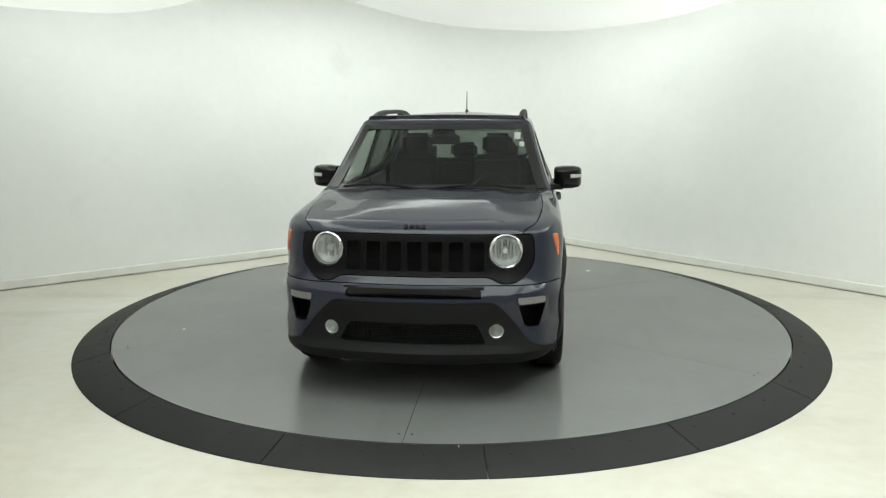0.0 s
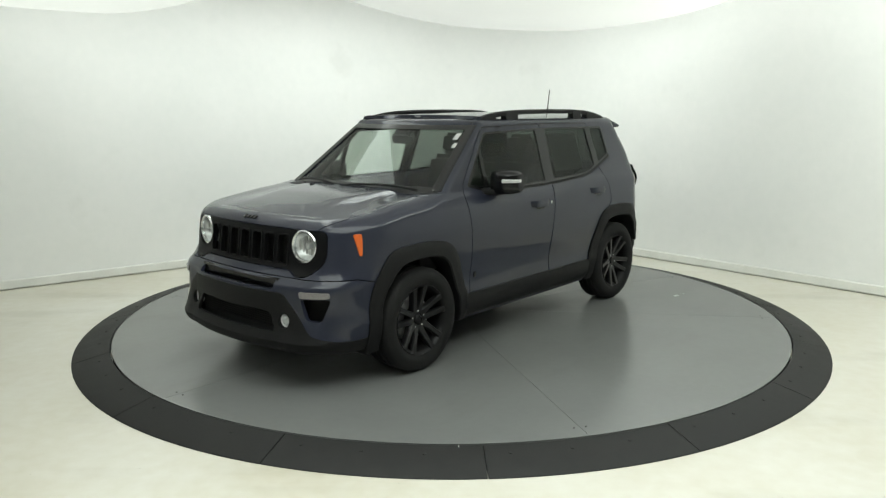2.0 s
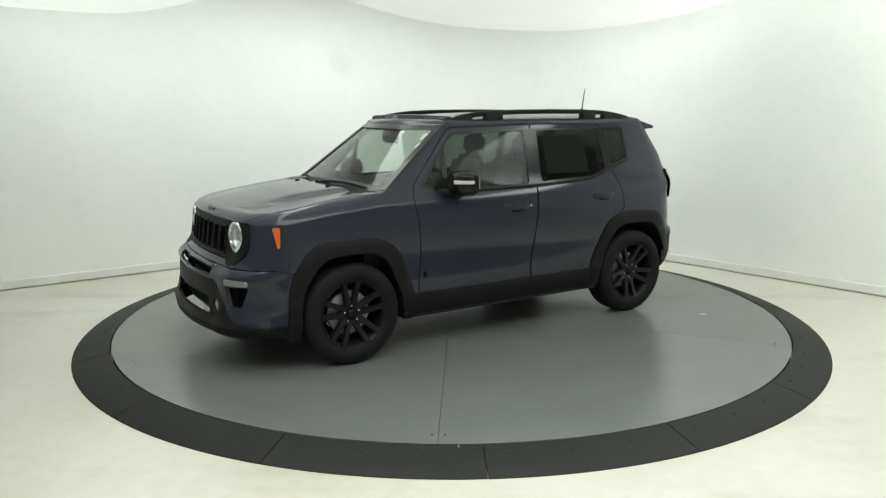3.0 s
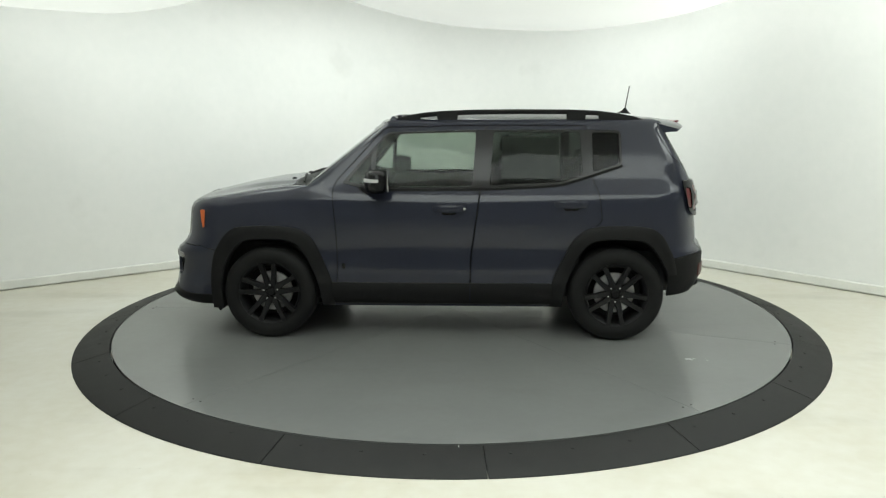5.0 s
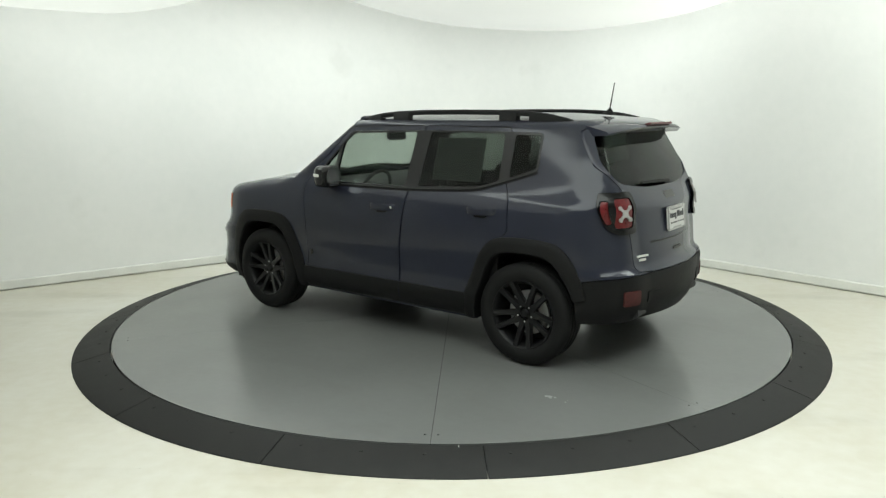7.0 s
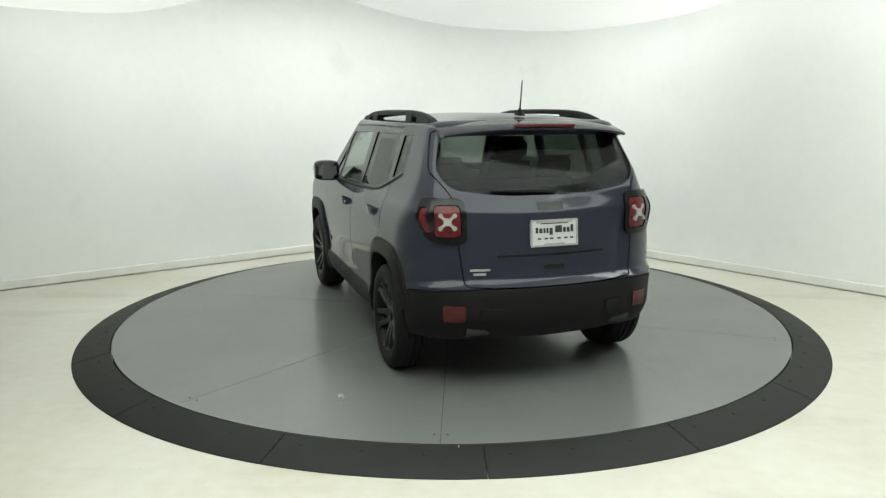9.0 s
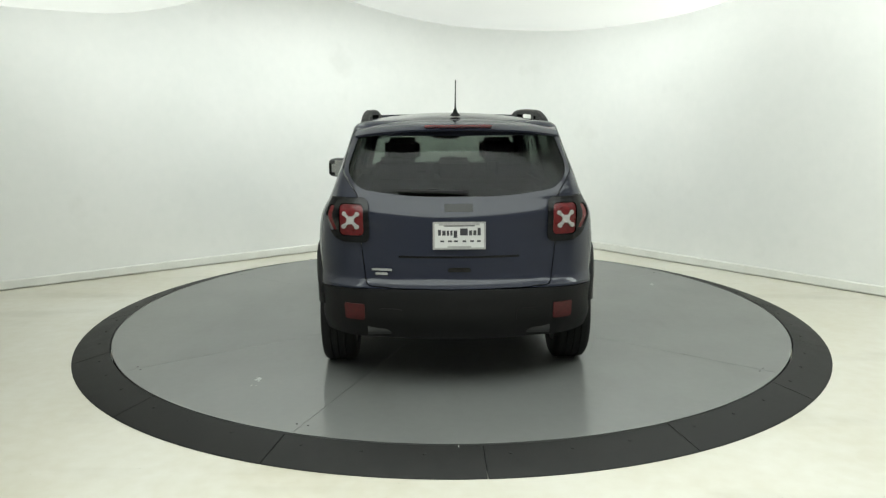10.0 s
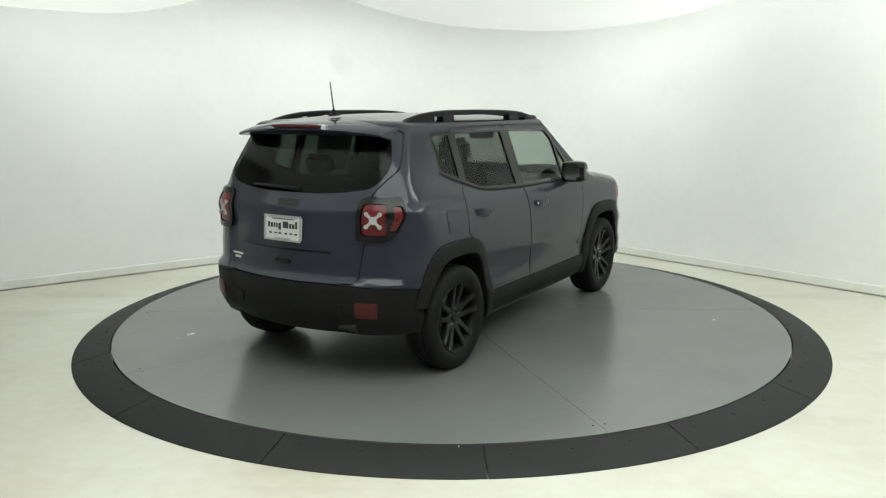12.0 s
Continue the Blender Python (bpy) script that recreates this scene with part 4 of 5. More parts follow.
# ---------------------------------------------------------------- roof rails, aerial, spoiler, mirrors
RAIL_TOP = [(0.43, 1.598), (0.36, 1.622), (0.26, 1.650), (0.14, 1.668), (0.0, 1.680), (-0.25, 1.688), (-0.6, 1.690), (-0.95, 1.687), (-1.15, 1.678), (-1.30, 1.660), (-1.42, 1.636), (-1.53, 1.602)]
GAPS = [(0.165, 0.036), (-0.114, -0.925), (-1.057, -1.16)]
for s in (1, -1):
    top = lambda x: float(np.interp(-x, [-p[0] for p in RAIL_TOP], [p[1] for p in RAIL_TOP]))
    bm = bmesh.new()
    n = 120
    prev = None
    def level(x):
        """Underside of the rail: the roof, or higher over an opening."""
        for a, b in GAPS:
            if b < x < a:
                return top(x) - 0.034
        return 1.592
    xs = sorted({round(0.43 - 1.96 * k / n, 4) for k in range(n + 1)} | {round(g + e, 4) for ab in GAPS for g in ab for e in (-0.004, 0.004)}, reverse=True)
    for x in xs:
        t, u = top(x) + 0.002, min(level(x), top(x) - 0.004)
        yo, yi = 0.612 - 0.02 * abs(x + 0.5) ** 2 * 0.6, 0.565 - 0.02 * abs(x + 0.5) ** 2 * 0.6
        ring = [bm.verts.new((x, s * y, z)) for y, z in ((yo + 0.012 * (t - u > 0.05), u), (yo, t - 0.012), (yo - 0.010, t - 0.001), (yi + 0.010, t), (yi, t - 0.012), (yi, u))]
        if prev:
            for k in range(6):
                bm.faces.new((prev[k], prev[(k + 1) % 6], ring[(k + 1) % 6], ring[k]))
        else:
            bm.faces.new(ring)
        prev = ring
    bm.faces.new(prev[::-1])
    part("roof_rail", bm, car, "black roof rail on raised feet", mat=M_PLASTIC)
bm = bmesh.new()
for z0, z1, r0, r1 in ((1.655, 1.675, 0.034, 0.016), (1.675, 1.70, 0.016, 0.0065), (1.70, 1.875, 0.0050, 0.0034)):
    lean = lambda z: -1.455 - (z - 1.655) * 0.16
    a = bmesh.ops.create_cone(bm, cap_ends=True, segments=12, radius1=r0, radius2=r1, depth=z1 - z0, matrix=Matrix.Translation((lean((z0 + z1) / 2), 0, (z0 + z1) / 2)) @ Matrix.Rotation(radians(-9), 4, "Y"))
for v in bm.verts:
    if v.co.z < 1.69:
        v.co.x = -1.455 + (v.co.x + 1.455) * 1.7
part("aerial", bm, car, "thin black roof aerial", mat=M_PLASTIC)
# spoiler over the rear window
verts, faces = [], []
rows = 12
prof = [(-1.50, 1.634, 0), (-1.62, 1.628, 0), (-1.74, 1.612, 0), (-1.825, 1.590, 0), (-1.842, 1.578, 0), (-1.832, 1.566, 0), (-1.76, 1.562, 0), (-1.66, 1.555, 0), (-1.60, 1.56, 0)]
for k in range(2 * rows + 1):
    u = (k - rows) / rows
    y = 0.615 * u
    drop = 0.030 * abs(u) ** 3 + 0.010 * u * u
    back_in = 0.10 * abs(u) ** 3.5
    for x, z, _ in prof:
        verts.append((x + back_in * (1 if x < -1.7 else 0.4), y, z - drop))
q = len(prof)
for k in range(2 * rows):
    faces += [(k * q + j, k * q + (j + 1) % q, (k + 1) * q + (j + 1) % q, (k + 1) * q + j) for j in range(q)]
faces += [tuple(range(q)), tuple(range(2 * rows * q, 2 * rows * q + q))[::-1]]
spoiler = part("spoiler", mesh_of("spoiler", verts, faces, M_PAINT), car, "body-coloured roof spoiler")
bm = bmesh.new()
bmesh.ops.create_cube(bm, size=1, matrix=Matrix.Translation((-1.822, 0, 1.592)) @ Matrix.Rotation(radians(14), 4, "Y") @ Matrix.LocRotScale(None, None, (0.05, 0.40, 0.014)))
bmesh.ops.bevel(bm, geom=bm.edges[:], offset=0.005, segments=2, affect="EDGES")
part("brake_light", bm, spoiler, "red high brake light", mat=M_RED)


def blob(name, rings, mat, parent, label="", m=None):
    """A closed body skinned over rings of equal count, capped at both ends."""
    verts, faces = [], []
    n = len(rings[0])
    for r in rings:
        verts += r
    for k in range(len(rings) - 1):
        faces += [(k * n + j, k * n + (j + 1) % n, (k + 1) * n + (j + 1) % n, (k + 1) * n + j) for j in range(n)]
    faces += [tuple(range(n))[::-1], tuple(range((len(rings) - 1) * n, len(rings) * n))]
    return part(name, mesh_of(name, verts, faces, mat), parent, label, m)


def box_ring(y, x0, x1, z0, z1, r=0.03):
    return [(x, y, z) for x, z in rounded([(x0, z0), (x1, z0), (x1, z1), (x0, z1)], r, 4)]


def soft_box(x, y, z, sx, sy, sz, r, rot=0):
    bm = bmesh.new()
    bmesh.ops.create_cube(bm, size=1, matrix=Matrix.LocRotScale(None, None, (sx, sy, sz)))
    bmesh.ops.bevel(bm, geom=bm.edges[:], offset=r, segments=3, affect="EDGES")
    bmesh.ops.transform(bm, matrix=Matrix.Translation((x, y, z)) @ Matrix.Rotation(radians(rot), 4, "Y"), verts=bm.verts)
    return bm


for s in (1, -1):
    rings = [box_ring(s * 0.835, 0.40, 0.50, 1.115, 1.245, 0.03), box_ring(s * 0.845, 0.385, 0.525, 1.105, 1.262, 0.04), box_ring(s * 0.90, 0.375, 0.545, 1.100, 1.270, 0.05), box_ring(s * 0.98, 0.375, 0.530, 1.104, 1.270, 0.05),
             box_ring(s * 1.020, 0.38, 0.500, 1.112, 1.262, 0.045), box_ring(s * 1.038, 0.39, 0.465, 1.13, 1.245, 0.03)]
    mirror = blob("door_mirror", rings, M_GLOSS, car, "gloss black door mirror")
    arm = [box_ring(s * 0.775, 0.50, 0.63, 1.115, 1.155, 0.015), box_ring(s * 0.82, 0.47, 0.59, 1.10, 1.140, 0.015), box_ring(s * 0.90, 0.42, 0.52, 1.095, 1.135, 0.015)]
    blob("mirror_arm", arm, M_PLASTIC, mirror)
    rings = [box_ring(s * 0.955, 0.45, 0.5455, 1.186, 1.212, 0.006), box_ring(s * 0.985, 0.45, 0.5345, 1.186, 1.212, 0.006), box_ring(s * 1.022, 0.44, 0.506, 1.187, 1.211, 0.006), box_ring(s * 1.0415, 0.43, 0.470, 1.188, 1.210, 0.006)]
    blob("turn_signal", rings, M_PAPER, mirror, "clear turn signal strip")
    bm = bmesh.new()
    bmesh.ops.create_cube(bm, size=1, matrix=Matrix.LocRotScale((0.369, s * 0.935, 1.187), None, (0.006, 0.155, 0.135)))
    bmesh.ops.bevel(bm, geom=[e for e in bm.edges if abs(e.verts[0].co.x - e.verts[1].co.x) > 0.003], offset=0.03, segments=4, affect="EDGES")
    part("mirror_glass", bm, mirror, mat=M_CHROME)
    # door handles: a strap over a black patch for the hollow's shade, with lock
    for x0, x1, z in ((0.065, -0.185, 0.985), (-0.82, -1.065, 1.016)):
        rings = []
        n = 14
        for k in range(n + 1):
            u = k / n
            x = x0 + (x1 - x0) * u
            lift = 0.040 * (1 - abs(2 * u - 1) ** 4) - 0.004
            h = 0.022 + 0.004 * math.sin(math.pi * u)
            y = side_y(x, z) + lift
            rings.append([(x, s * yy, zz) for yy, zz in ((y - 0.014, z - h * 0.8), (y - 0.004, z - h), (y, z - h * 0.5), (y + 0.001, z + h * 0.4), (y - 0.005, z + h), (y - 0.014, z + h * 0.8))])
        h = blob("door_handle", rings, M_PAINT, car, "body-coloured door handle strap")
        xm = (x0 + x1) / 2
        cup = finish(carve(TRIM_S[s].copy(), [prism(rounded([(xm - 0.055, z - 0.045), (xm + 0.055, z - 0.045), (xm + 0.06, z + 0.012), (xm - 0.06, z + 0.012)], 0.04), 0.5 * s, 1.2 * s)], "INTERSECT"), M_GLOSS)
        part("handle_cup_shade", cup, h)
        if x0 > 0:
            bm = bmesh.new()
            bmesh.ops.create_cone(bm, cap_ends=True, segments=14, radius1=0.010, radius2=0.009, depth=0.008, matrix=Matrix.Translation((x1 + 0.012, s * (side_y(x1, z) + 0.028), z + 0.002)) @ Matrix.Rotation(radians(90), 4, "X"))
            part("lock", bm, h, "bright key lock", mat=M_CHROME)
    # waist strip under the windows
    verts, faces = [], []
    line = [(0.60, 1.118), (0.30, 1.114), (-0.3, 1.117), (-0.86, 1.143), (-1.08, 1.207), (-1.318, 1.284)]
    pts = rounded_open(line, 40)
    for x, z in pts:
        y = side_y(x, z)
        verts += [(x, s * (y - 0.004), z - 0.010), (x, s * (y + 0.006), z - 0.008), (x, s * (y + 0.004), z + 0.008), (x, s * (y - 0.008), z + 0.012)]
    for k in range(len(pts) - 1):
        faces += [(4 * k + j, 4 * k + j + 1, 4 * k + 5 + j, 4 * k + 4 + j) for j in range(3)]
    part("waist_strip", mesh_of("waist_strip", verts, faces, M_PLASTIC), car)
# fuel flap on the right flank
FLAP = rounded([(-1.275, 0.905), (-1.405, 0.915), (-1.405, 1.065), (-1.265, 1.055)], 0.03)
part("fuel_flap", finish(carve(TRIM_S[-1].copy(), [prism(grow(FLAP, -0.007), -1.2, -0.5)], "INTERSECT"), M_PAINT), car)
part("fuel_flap_gap", finish(carve(carve(TRIM_S[-1].copy(), [prism(FLAP, -1.2, -0.5)], "INTERSECT"), [prism(grow(FLAP, -0.007), -1.2, -0.5)]), M_DARK), car)

# ---------------------------------------------------------------- back of the car
SIDE_CUT = rounded([(-1.5, 0.7), (-1.5, 1.3), (-1.78, 1.3), (-1.745, 1.15), (-1.815, 0.945), (-1.90, 0.90), (-1.95, 0.7)], [0, 0, 0, 0.06, 0.05, 0.02, 0], 5)
for s in (1, -1):
    q = rounded([(s * 0.530, 0.915), (s * 0.86, 0.915), (s * 0.86, 1.178), (s * 0.540, 1.178)], 0.045)
    house = carve(carve(LENS_B.copy(), [prism(q, -2.3, -1.60, "yz")], "INTERSECT"), [prism(SIDE_CUT, -1.2, 1.2)])
    lamp = part("tail_lamp", finish(house, M_GLOSS), car, "square tail lamp with black surround")
    q2 = rounded([(s * 0.568, 0.955), (s * 0.712, 0.955), (s * 0.712, 1.138), (s * 0.572, 1.138)], 0.03)
    part("tail_lens", finish(carve(MARK_B.copy(), [prism(q2, -2.3, -1.60, "yz")], "INTERSECT"), M_RED), lamp, "red tail lens")
    q3 = rounded([(-1.775, 1.125), (-1.808, 1.125), (-1.835, 0.985), (-1.812, 0.98), (-1.780, 1.07)], 0.01)
    rim = carve(BEZEL_B.copy(), [prism(q, -2.3, -1.60, "yz")], "INTERSECT")
    rim = carve(rim, [prism(SIDE_CUT, -1.2, 1.2)])
    rim = carve(rim, [prism(grow(q2, 0.006), -2.3, -1.60, "yz")])
    rim = carve(rim, [prism(grow(q3, 0.006), 0.55 * s, 1.1 * s)])
    part("bezel", finish(rim, M_GLOSS), lamp, "black tail lamp bezel")
    part("side_lens", finish(carve(MARK_B.copy(), [prism(q3, 0.55 * s, 1.1 * s)], "INTERSECT"), M_RED), lamp, "red side lens")
    cy, cz = s * 0.645, 1.045
    cross = bmesh.new()
    xb = back_x(0.645, 1.04) - 0.014
    slope = radians(-20 * s)
    for ang in (42, -42):
        mm = Matrix.Translation((xb, cy, cz)) @ Matrix.Rotation(slope, 4, "Z") @ Matrix.Rotation(radians(8), 4, "Y") @ Matrix.Rotation(radians(ang), 4, "X")
        for e in (1, -1):
            bmesh.ops.create_cube(cross, size=1, matrix=mm @ Matrix.LocRotScale((0, e * 0.032, 0), None, (0.012, 0.050, 0.017)))
            bmesh.ops.create_cone(cross, cap_ends=True, segments=12, radius1=0.014, radius2=0.014, depth=0.012, matrix=mm @ Matrix.Translation((0, e * 0.056, 0)) @ Matrix.Rotation(radians(90), 4, "Y"))
    bmesh.ops.create_cone(cross, cap_ends=True, segments=16, radius1=0.024, radius2=0.024, depth=0.013, matrix=Matrix.Translation((xb, cy, cz)) @ Matrix.Rotation(slope, 4, "Z") @ Matrix.Rotation(radians(98), 4, "Y"))
    part("cross_light", cross, lamp, "pale cross-shaped light guide", mat=M_LENSWHITE)
    q = rounded([(s * 0.565, 0.455), (s * 0.685, 0.455), (s * 0.690, 0.553), (s * 0.565, 0.553)], 0.014)
    part("reflector", finish(carve(LENS_B.copy(), [prism(q, -2.3, -1.5, "yz")], "INTERSECT"), M_REDDARK), car, "dark red bumper reflector")
    q = rounded([(s * 0.34, 0.455), (s * 0.475, 0.455), (s * 0.475, 0.53), (s * 0.34, 0.53)], 0.02)
    part("bumper_recess", finish(carve(LENS_B.copy(), [prism(q, -2.3, -1.5, "yz")], "INTERSECT"), M_PLASTIC), car)
# dealer plate in a white frame; its lettering is drawn as bars
px = back_x(0.0, 0.96) - 0.012
plate = bmesh.new()
PLATE = Matrix.Translation((px, 0, 0.963)) @ Matrix.Rotation(radians(5), 4, "Y")
bmesh.ops.create_cube(plate, size=1, matrix=PLATE @ Matrix.LocRotScale(None, None, (0.012, 0.312, 0.160)))
bmesh.ops.bevel(plate, geom=[e for e in plate.edges if abs(e.verts[0].co.x - e.verts[1].co.x) > 0.008], offset=0.012, segments=3, affect="EDGES")
pl = part("plate", plate, car, "white dealer plate with dark lettering bars", mat=M_PAPER)
ink = bmesh.new()
for y0, y1, z0, z1 in ((0.125, 0.108, 0.001, 0.035), (0.100, 0.080, 0.001, 0.030), (0.073, 0.060, 0.001, 0.030), (0.053, 0.040, 0.001, 0.030), (0.033, 0.012, -0.012, 0.030), (-0.005, -0.050, 0.001, 0.042), (-0.058, -0.076, 0.001, 0.030),
                       (-0.083, -0.101, 0.001, 0.030), (-0.108, -0.126, 0.001, 0.045), (0.05, -0.05, 0.068, 0.074), (0.09, -0.09, 0.054, 0.060), (0.04, -0.04, -0.070, -0.064)):
    bmesh.ops.create_cube(ink, size=1, matrix=PLATE @ Matrix.LocRotScale((-0.0065, (y0 + y1) / 2, (z0 + z1) / 2), None, (0.003, abs(y0 - y1), z1 - z0)))
for c in (0.10, 0.055, 0.02, -0.03, -0.075, -0.115):
    bmesh.ops.create_cube(ink, size=1, matrix=PLATE @ Matrix.LocRotScale((-0.0065, c, -0.033), None, (0.003, 0.022, 0.010)))
part("plate_lettering", ink, pl, mat=M_INK)
fr = bmesh.new()
for y, z, sy, sz in ((0, 0.076, 0.312, 0.010), (0, -0.076, 0.312, 0.010), (0.151, 0, 0.010, 0.15), (-0.151, 0, 0.010, 0.15), (0, 0.066, 0.24, 0.012), (0, -0.068, 0.14, 0.012)):
    bmesh.ops.create_cube(fr, size=1, matrix=PLATE @ Matrix.LocRotScale((-0.006, y, z), None, (0.008, sy, sz)))
part("plate_frame", fr, pl, "grey plate frame", mat=M_LENSWHITE)
# tailgate handle, a black strip for the crease's shade, badges, wiper
bm = bmesh.new()
bmesh.ops.create_cube(bm, size=1, matrix=Matrix.LocRotScale((back_x(0, 0.757) + 0.004, 0, 0.757), None, (0.02, 0.135, 0.03)))
bmesh.ops.bevel(bm, geom=bm.edges[:], offset=0.006, segments=2, affect="EDGES")
part("gate_handle", bm, car, mat=M_GLOSS)
def gate_bar(name, y0, y1, z0, z1, mat, skin, label=""):
    return part(name, finish(carve(skin.copy(), [prism(rounded([(y0, z0), (y1, z0), (y1, z1), (y0, z1)], 0.006), -2.3, -1.6, "yz")], "INTERSECT"), mat), car, label)
gate_bar("gate_crease_shade", -0.36, 0.36, 0.828, 0.840, M_GLOSS, TRIM_B)
gate_bar("gate_badge", -0.085, 0.085, 1.098, 1.142, M_GLOSS, TRIM_B, "gloss black maker's badge")
gate_bar("trim_badge", 0.40, 0.522, 0.748, 0.762, M_CHROME, LENS_B, "small bright trim badge")
gate_bar("trim_badge", 0.425, 0.50, 0.722, 0.738, M_CHROME, LENS_B, "small bright trim badge")
bm = bmesh.new()
n = 12
prev = None
for k in range(n + 1):
    u = k / n
    y = -0.06 + 0.42 * u
    z = 1.205 + 0.022 * u - 0.01 * u * u
    x = back_x(y, z) - 0.018 - 0.012 * math.sin(math.pi * u)
    h = 0.013 - 0.007 * u
    ring = [bm.verts.new((x + dx, y, z + dz)) for dx, dz in ((0.012, -h), (-0.006, -h * 0.8), (-0.010, 0), (-0.006, h * 0.8), (0.012, h))]
    if prev:
        for j in range(5):
            bm.faces.new((prev[j], prev[(j + 1) % 5], ring[(j + 1) % 5], ring[j]))
    else:
        bm.faces.new(ring)
    prev = ring
bm.faces.new(prev[::-1])
part("rear_wiper", bm, car, "black rear wiper", mat=M_PLASTIC)
# maker's badge on the bonnet lip, as a plain relief of bars
bm = bmesh.new()
for k, (c, w, h) in enumerate(((-0.055, 0.020, 0.030), (-0.022, 0.026, 0.022), (0.014, 0.026, 0.022), (0.050, 0.026, 0.026))):
    bmesh.ops.create_cube(bm, size=1, matrix=Matrix.Translation((1.955, c, 1.021)) @ Matrix.Rotation(radians(30), 4, "Y") @ Matrix.LocRotScale(None, None, (h * 1.2, w, 0.010)))
bmesh.ops.bevel(bm, geom=bm.edges[:], offset=0.003, segments=2, affect="EDGES")
part("bonnet_badge", bm, car, "black badge on the bonnet lip", mat=M_GLOSS)
# washer jets and small side badges
for s in (1, -1):
    bm = soft_box(1.20, s * 0.30, bonnet_z(1.20, 0.30) + 0.012, 0.035, 0.03, 0.012, 0.004)
    part("washer_jet", bm, car, mat=M_PLASTIC)
    q = rounded([(0.735, 0.535), (0.712, 0.535), (0.712, 0.575), (0.735, 0.575)], 0.006)
    part("side_badge", finish(carve(LENS_S[s].copy(), [prism(q, 0.5 * s, 1.2 * s)], "INTERSECT"), M_GLOSS), car, "small black badge on the front door")
# rubber air flaps ahead of the front wheels
for s in (1, -1):
    verts, faces = prism(rounded([(1.70, 0.30), (1.655, 0.30), (1.665, 0.215), (1.69, 0.185), (1.705, 0.20)], 0.01), s * 0.58, s * 0.80)
    part("air_flap", mesh_of("air_flap", verts, faces, M_PLASTIC), car, "black rubber flap under the front bumper")
# exhaust tip
bm = bmesh.new()
bmesh.ops.create_cone(bm, cap_ends=True, segments=20, radius1=0.026, radius2=0.026, depth=0.22, matrix=Matrix.Translation((-1.80, -0.44, 0.375)) @ Matrix.Rotation(radians(86), 4, "Y"))
part("exhaust_tip", bm, car, mat=M_TRIMDARK)
bm = bmesh.new()
bmesh.ops.create_cube(bm, size=1, matrix=Matrix.LocRotScale((-1.62, 0.10, 0.40), None, (0.30, 0.72, 0.13)))
bmesh.ops.bevel(bm, geom=bm.edges[:], offset=0.05, segments=4, affect="EDGES")
part("silencer", bm, car, mat=M_TRIMDARK)
# front wipers and cowl
for y0, y1, x0, x1 in ((0.62, -0.02, 1.05, 1.165), (-0.10, -0.66, 1.155, 1.02)):
    bm = bmesh.new()
    prev = None
    for k in range(13):
        u = k / 12
        y = y0 + (y1 - y0) * u
        x = x0 + (x1 - x0) * u
        z = 1.158 + 0.022 * math.sin(math.pi * u)
        r = 0.008
        ring = [bm.verts.new((x + dx, y, z + dz)) for dx, dz in ((-r, -r), (r, -r), (r * 0.6, r), (-r * 0.6, r))]
        if prev:
            for j in range(4):
                bm.faces.new((prev[j], prev[(j + 1) % 4], ring[(j + 1) % 4], ring[j]))
        else:
            bm.faces.new(ring)
        prev = ring
    bm.faces.new(prev[::-1])
    part("front_wiper", bm, car, "black windscreen wiper", mat=M_PLASTIC)


# ---------------------------------------------------------------- cabin
for s in (1, -1):
    seat = part("front_seat", soft_box(-0.06, s * 0.36, 0.66, 0.50, 0.50, 0.16, 0.05, -6), car, "charcoal front seat", mat=M_SEAT)
    part("backrest", soft_box(-0.40, s * 0.36, 0.99, 0.14, 0.48, 0.62, 0.06, -14), seat, mat=M_SEAT)
    part("headrest", soft_box(-0.51, s * 0.36, 1.39, 0.10, 0.27, 0.19, 0.04, -10), seat, mat=M_SEAT)
    for k in (1, -1):
        bm = bmesh.new()
        bmesh.ops.create_cone(bm, cap_ends=True, segments=8, radius1=0.007, radius2=0.007, depth=0.16, matrix=Matrix.Translation((-0.49, s * 0.36 + k * 0.07, 1.29)))
        part("headrest_post", bm, seat, mat=M_TRIMDARK)
bench = part("rear_bench", soft_box(-0.72, 0, 0.66, 0.48, 1.26, 0.16, 0.05, -6), car, "charcoal rear bench", mat=M_SEAT)
part("backrest", soft_box(-1.06, 0, 0.95, 0.14, 1.24, 0.56, 0.06, -16), bench, mat=M_SEAT)
for y in (0.40, 0, -0.40):
    part("headrest", soft_box(-1.17, y, 1.30, 0.09, 0.26, 0.15, 0.035, -12), bench, mat=M_SEAT)
part("dashboard", mesh_of("dashboard", *prism(rounded([(1.12, 0.62), (1.10, 1.10), (0.85, 1.12), (0.66, 1.075), (0.58, 0.95), (0.64, 0.72), (0.80, 0.60)], 0.06), -0.70, 0.70), M_TRIMDARK), car)
bm = bmesh.new()
ring_n, tube_n = 36, 8
vs = []
for i in range(ring_n):
    a = 2 * math.pi * i / ring_n
    row = []
    for j in range(tube_n):
        b = 2 * math.pi * j / tube_n
        r = 0.180 + 0.015 * math.cos(b)
        row.append(bm.verts.new((0.015 * math.sin(b), r * math.cos(a), r * math.sin(a))))
    vs.append(row)
for i in range(ring_n):
    for j in range(tube_n):
        bm.faces.new((vs[i][j], vs[(i + 1) % ring_n][j], vs[(i + 1) % ring_n][(j + 1) % tube_n], vs[i][(j + 1) % tube_n]))
bmesh.ops.create_cube(bm, size=1, matrix=Matrix.LocRotScale((0.02, 0, -0.01), None, (0.05, 0.16, 0.12)))
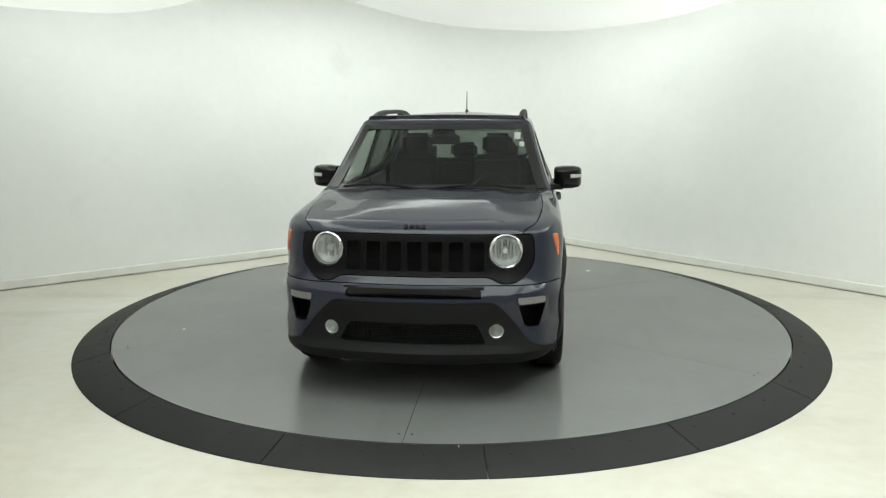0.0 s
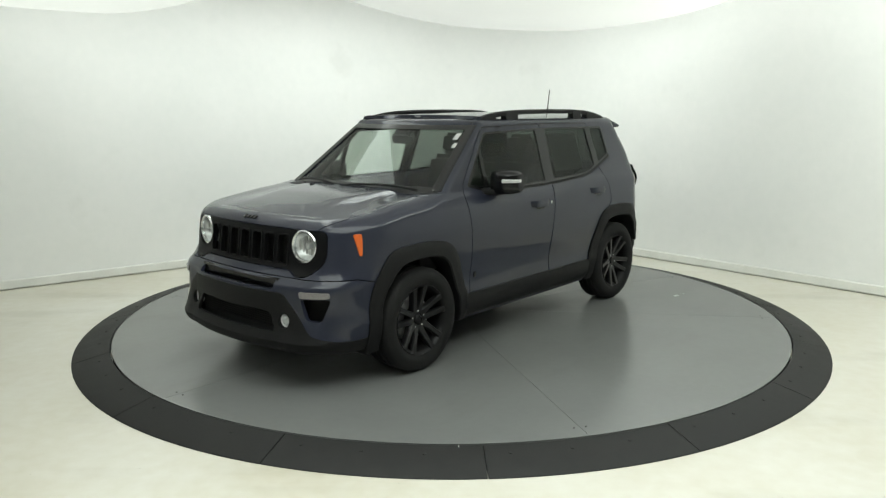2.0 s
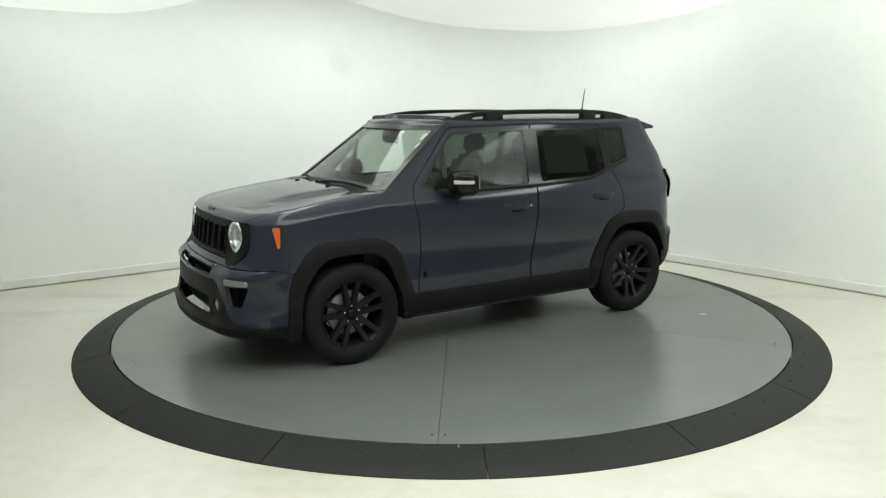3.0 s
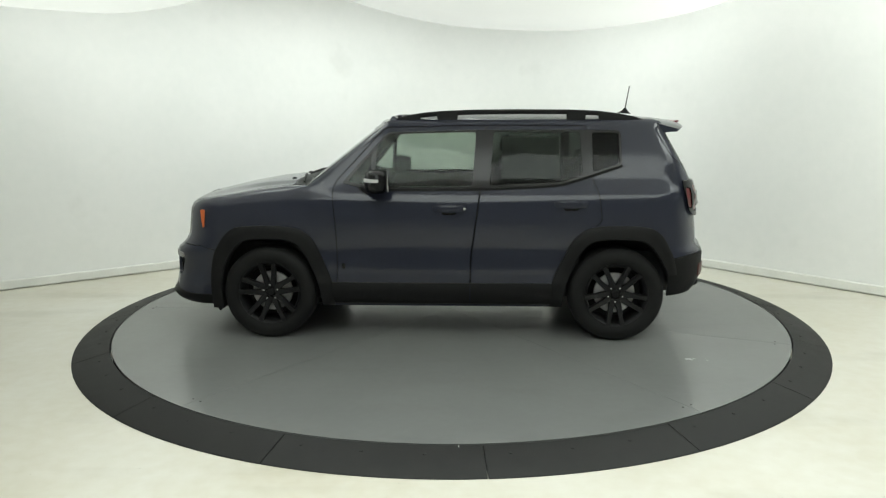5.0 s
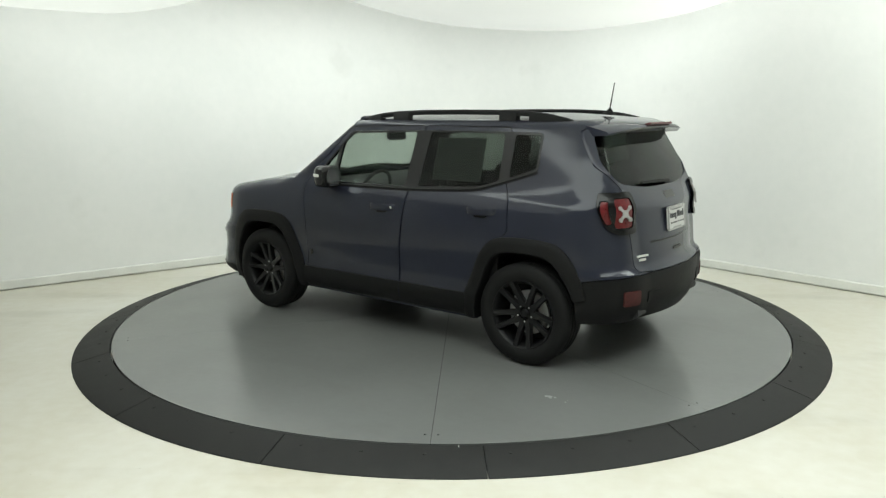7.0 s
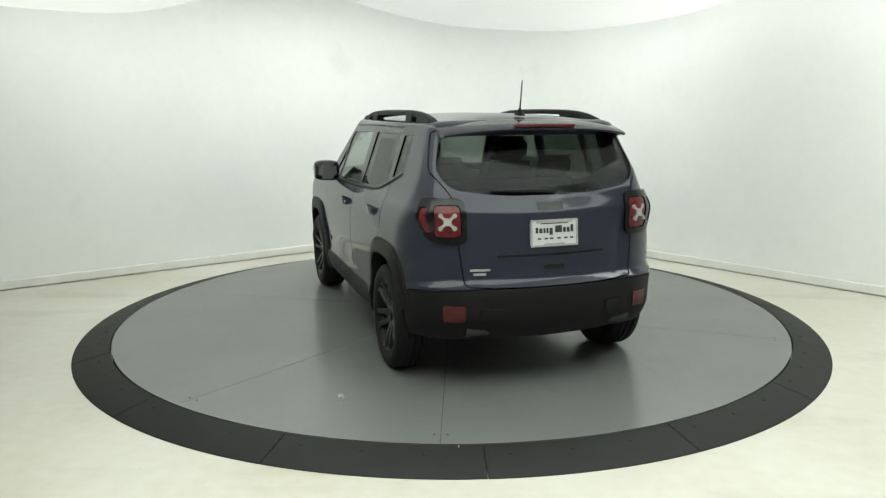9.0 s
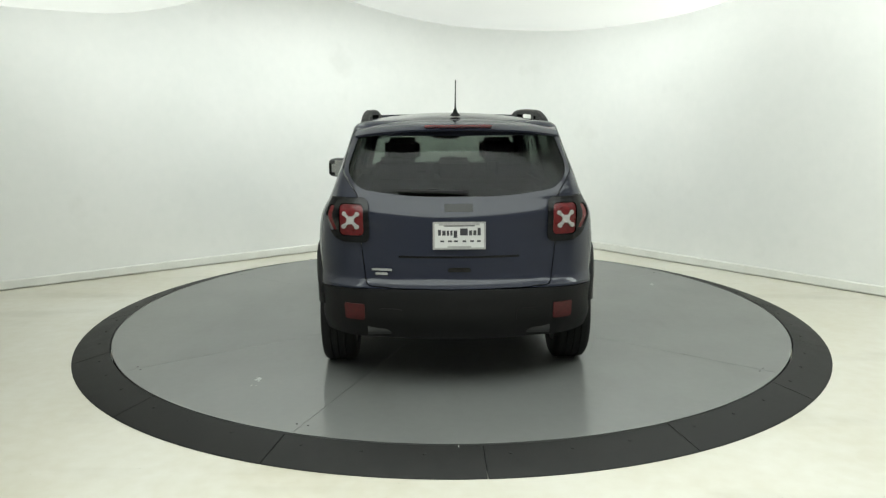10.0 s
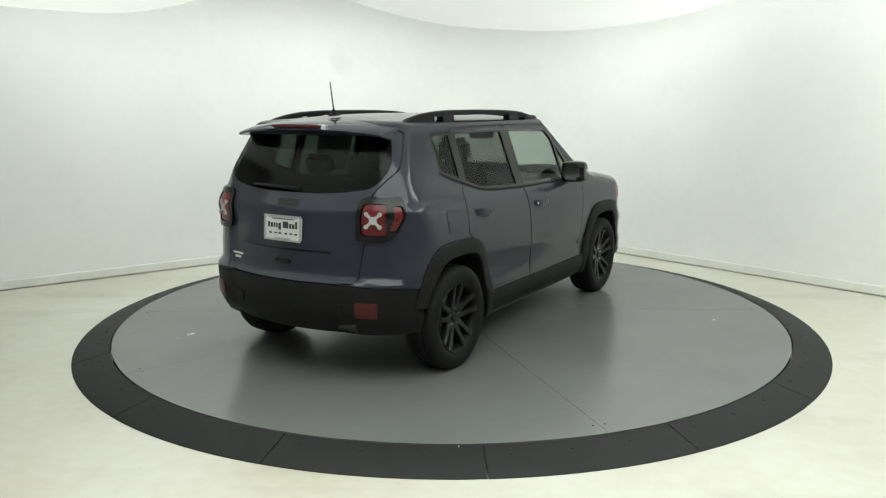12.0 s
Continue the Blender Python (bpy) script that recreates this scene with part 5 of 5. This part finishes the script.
for y, sy, z, sz in ((0.12, 0.12, 0, 0.03), (-0.12, 0.12, 0, 0.03), (0, 0.03, -0.12, 0.12)):
    bmesh.ops.create_cube(bm, size=1, matrix=Matrix.LocRotScale((0.01, y, z), None, (0.02, sy, sz)))
bmesh.ops.transform(bm, matrix=Matrix.Translation((0.47, 0.36, 1.03)) @ Matrix.Rotation(radians(-24), 4, "Y"), verts=bm.verts)
part("steering_wheel", bm, car, "black steering wheel", mat=M_TRIMDARK)
part("headliner", mesh_of("headliner", *prism(rounded([(0.40, -0.55), (0.40, 0.55), (-1.50, 0.53), (-1.50, -0.53)], 0.08), 1.588, 1.600, "xy"), M_LINER), car)
bm = soft_box(0.53, 0.0, 1.470, 0.03, 0.25, 0.075, 0.014, 12)
mir = part("inside_mirror", bm, car, "black inside mirror", mat=M_TRIMDARK)
part("sensor_box", soft_box(0.52, 0, 1.520, 0.10, 0.17, 0.05, 0.015, 38), mir, mat=M_TRIMDARK)
for s in (1, -1):
    for name, x0, x1 in (("front_door_panel", 0.74, -0.25), ("rear_door_panel", -0.32, -1.02)):
        part(name, mesh_of(name, *prism(rounded([(x0, 0.50), (x0, 1.10), (x1, 1.11), (x1, 0.50)], 0.03), s * 0.752, s * 0.775), M_TRIMDARK), car)
# papers on the glass: small slips on the screen, a large sheet in the rear side window
def slip(y, z, w, h):
    x = screen(z) - 0.085 * (y / 0.7) ** 2 - 0.016
    bm = bmesh.new()
    bmesh.ops.create_cube(bm, size=1, matrix=Matrix.Translation((x, y, z)) @ Matrix.Rotation(radians(-52), 4, "Y") @ Matrix.LocRotScale(None, None, (0.001, w, h)))
    part("screen_slip", bm, car, "small white paper slip on the windscreen", mat=M_PAPER)
slip(0.555, 1.50, 0.045, 0.07)
slip(0.590, 1.44, 0.035, 0.05)
M_SHEET = material("printed_paper", (0.60, 0.60, 0.57), 0.6, vary=0.10, scale=26)
let_light_through(M_SHEET, 0.22)
M_PRINT = material("grey_print", (0.46, 0.46, 0.45), 0.6, vary=0.15, scale=30)
let_light_through(M_PRINT, 0.3)
bm = bmesh.new()
bmesh.ops.create_cube(bm, size=1, matrix=Matrix.Translation((-0.655, 0.716, 1.345)) @ Matrix.Rotation(radians(17.5), 4, "X") @ Matrix.LocRotScale(None, None, (0.42, 0.001, 0.31)))
sheet = part("window_sticker", bm, car, "large printed sheet inside the rear side window", mat=M_SHEET)
bm = bmesh.new()
for x, z, w, h in ((0, 0.135, 0.30, 0.02), (-0.10, 0.06, 0.17, 0.10), (0.10, 0.06, 0.17, 0.10), (-0.02, -0.06, 0.34, 0.10), (0, -0.135, 0.36, 0.015)):
    bmesh.ops.create_cube(bm, size=1, matrix=Matrix.Translation((-0.655, 0.716, 1.345)) @ Matrix.Rotation(radians(17.5), 4, "X") @ Matrix.LocRotScale((x, 0.002, z), None, (w, 0.001, h)))
part("print", bm, sheet, "grey printed blocks", mat=M_PRINT)


# ---------------------------------------------------------------- what turns
def motions():
    """The table turns evenly and carries the car."""
    turns = [(t, -96.3 - 17.157 * t) for t in range(13)]
    walk(turntable, [(t, pose(0, 0, 0, 0, 0, a)) for t, a in turns])
    walk(car, [(t, pose(0, 0, 0, 0, 0, a) @ pose(0.033, 0.017, DECK)) for t, a in turns])


motions()
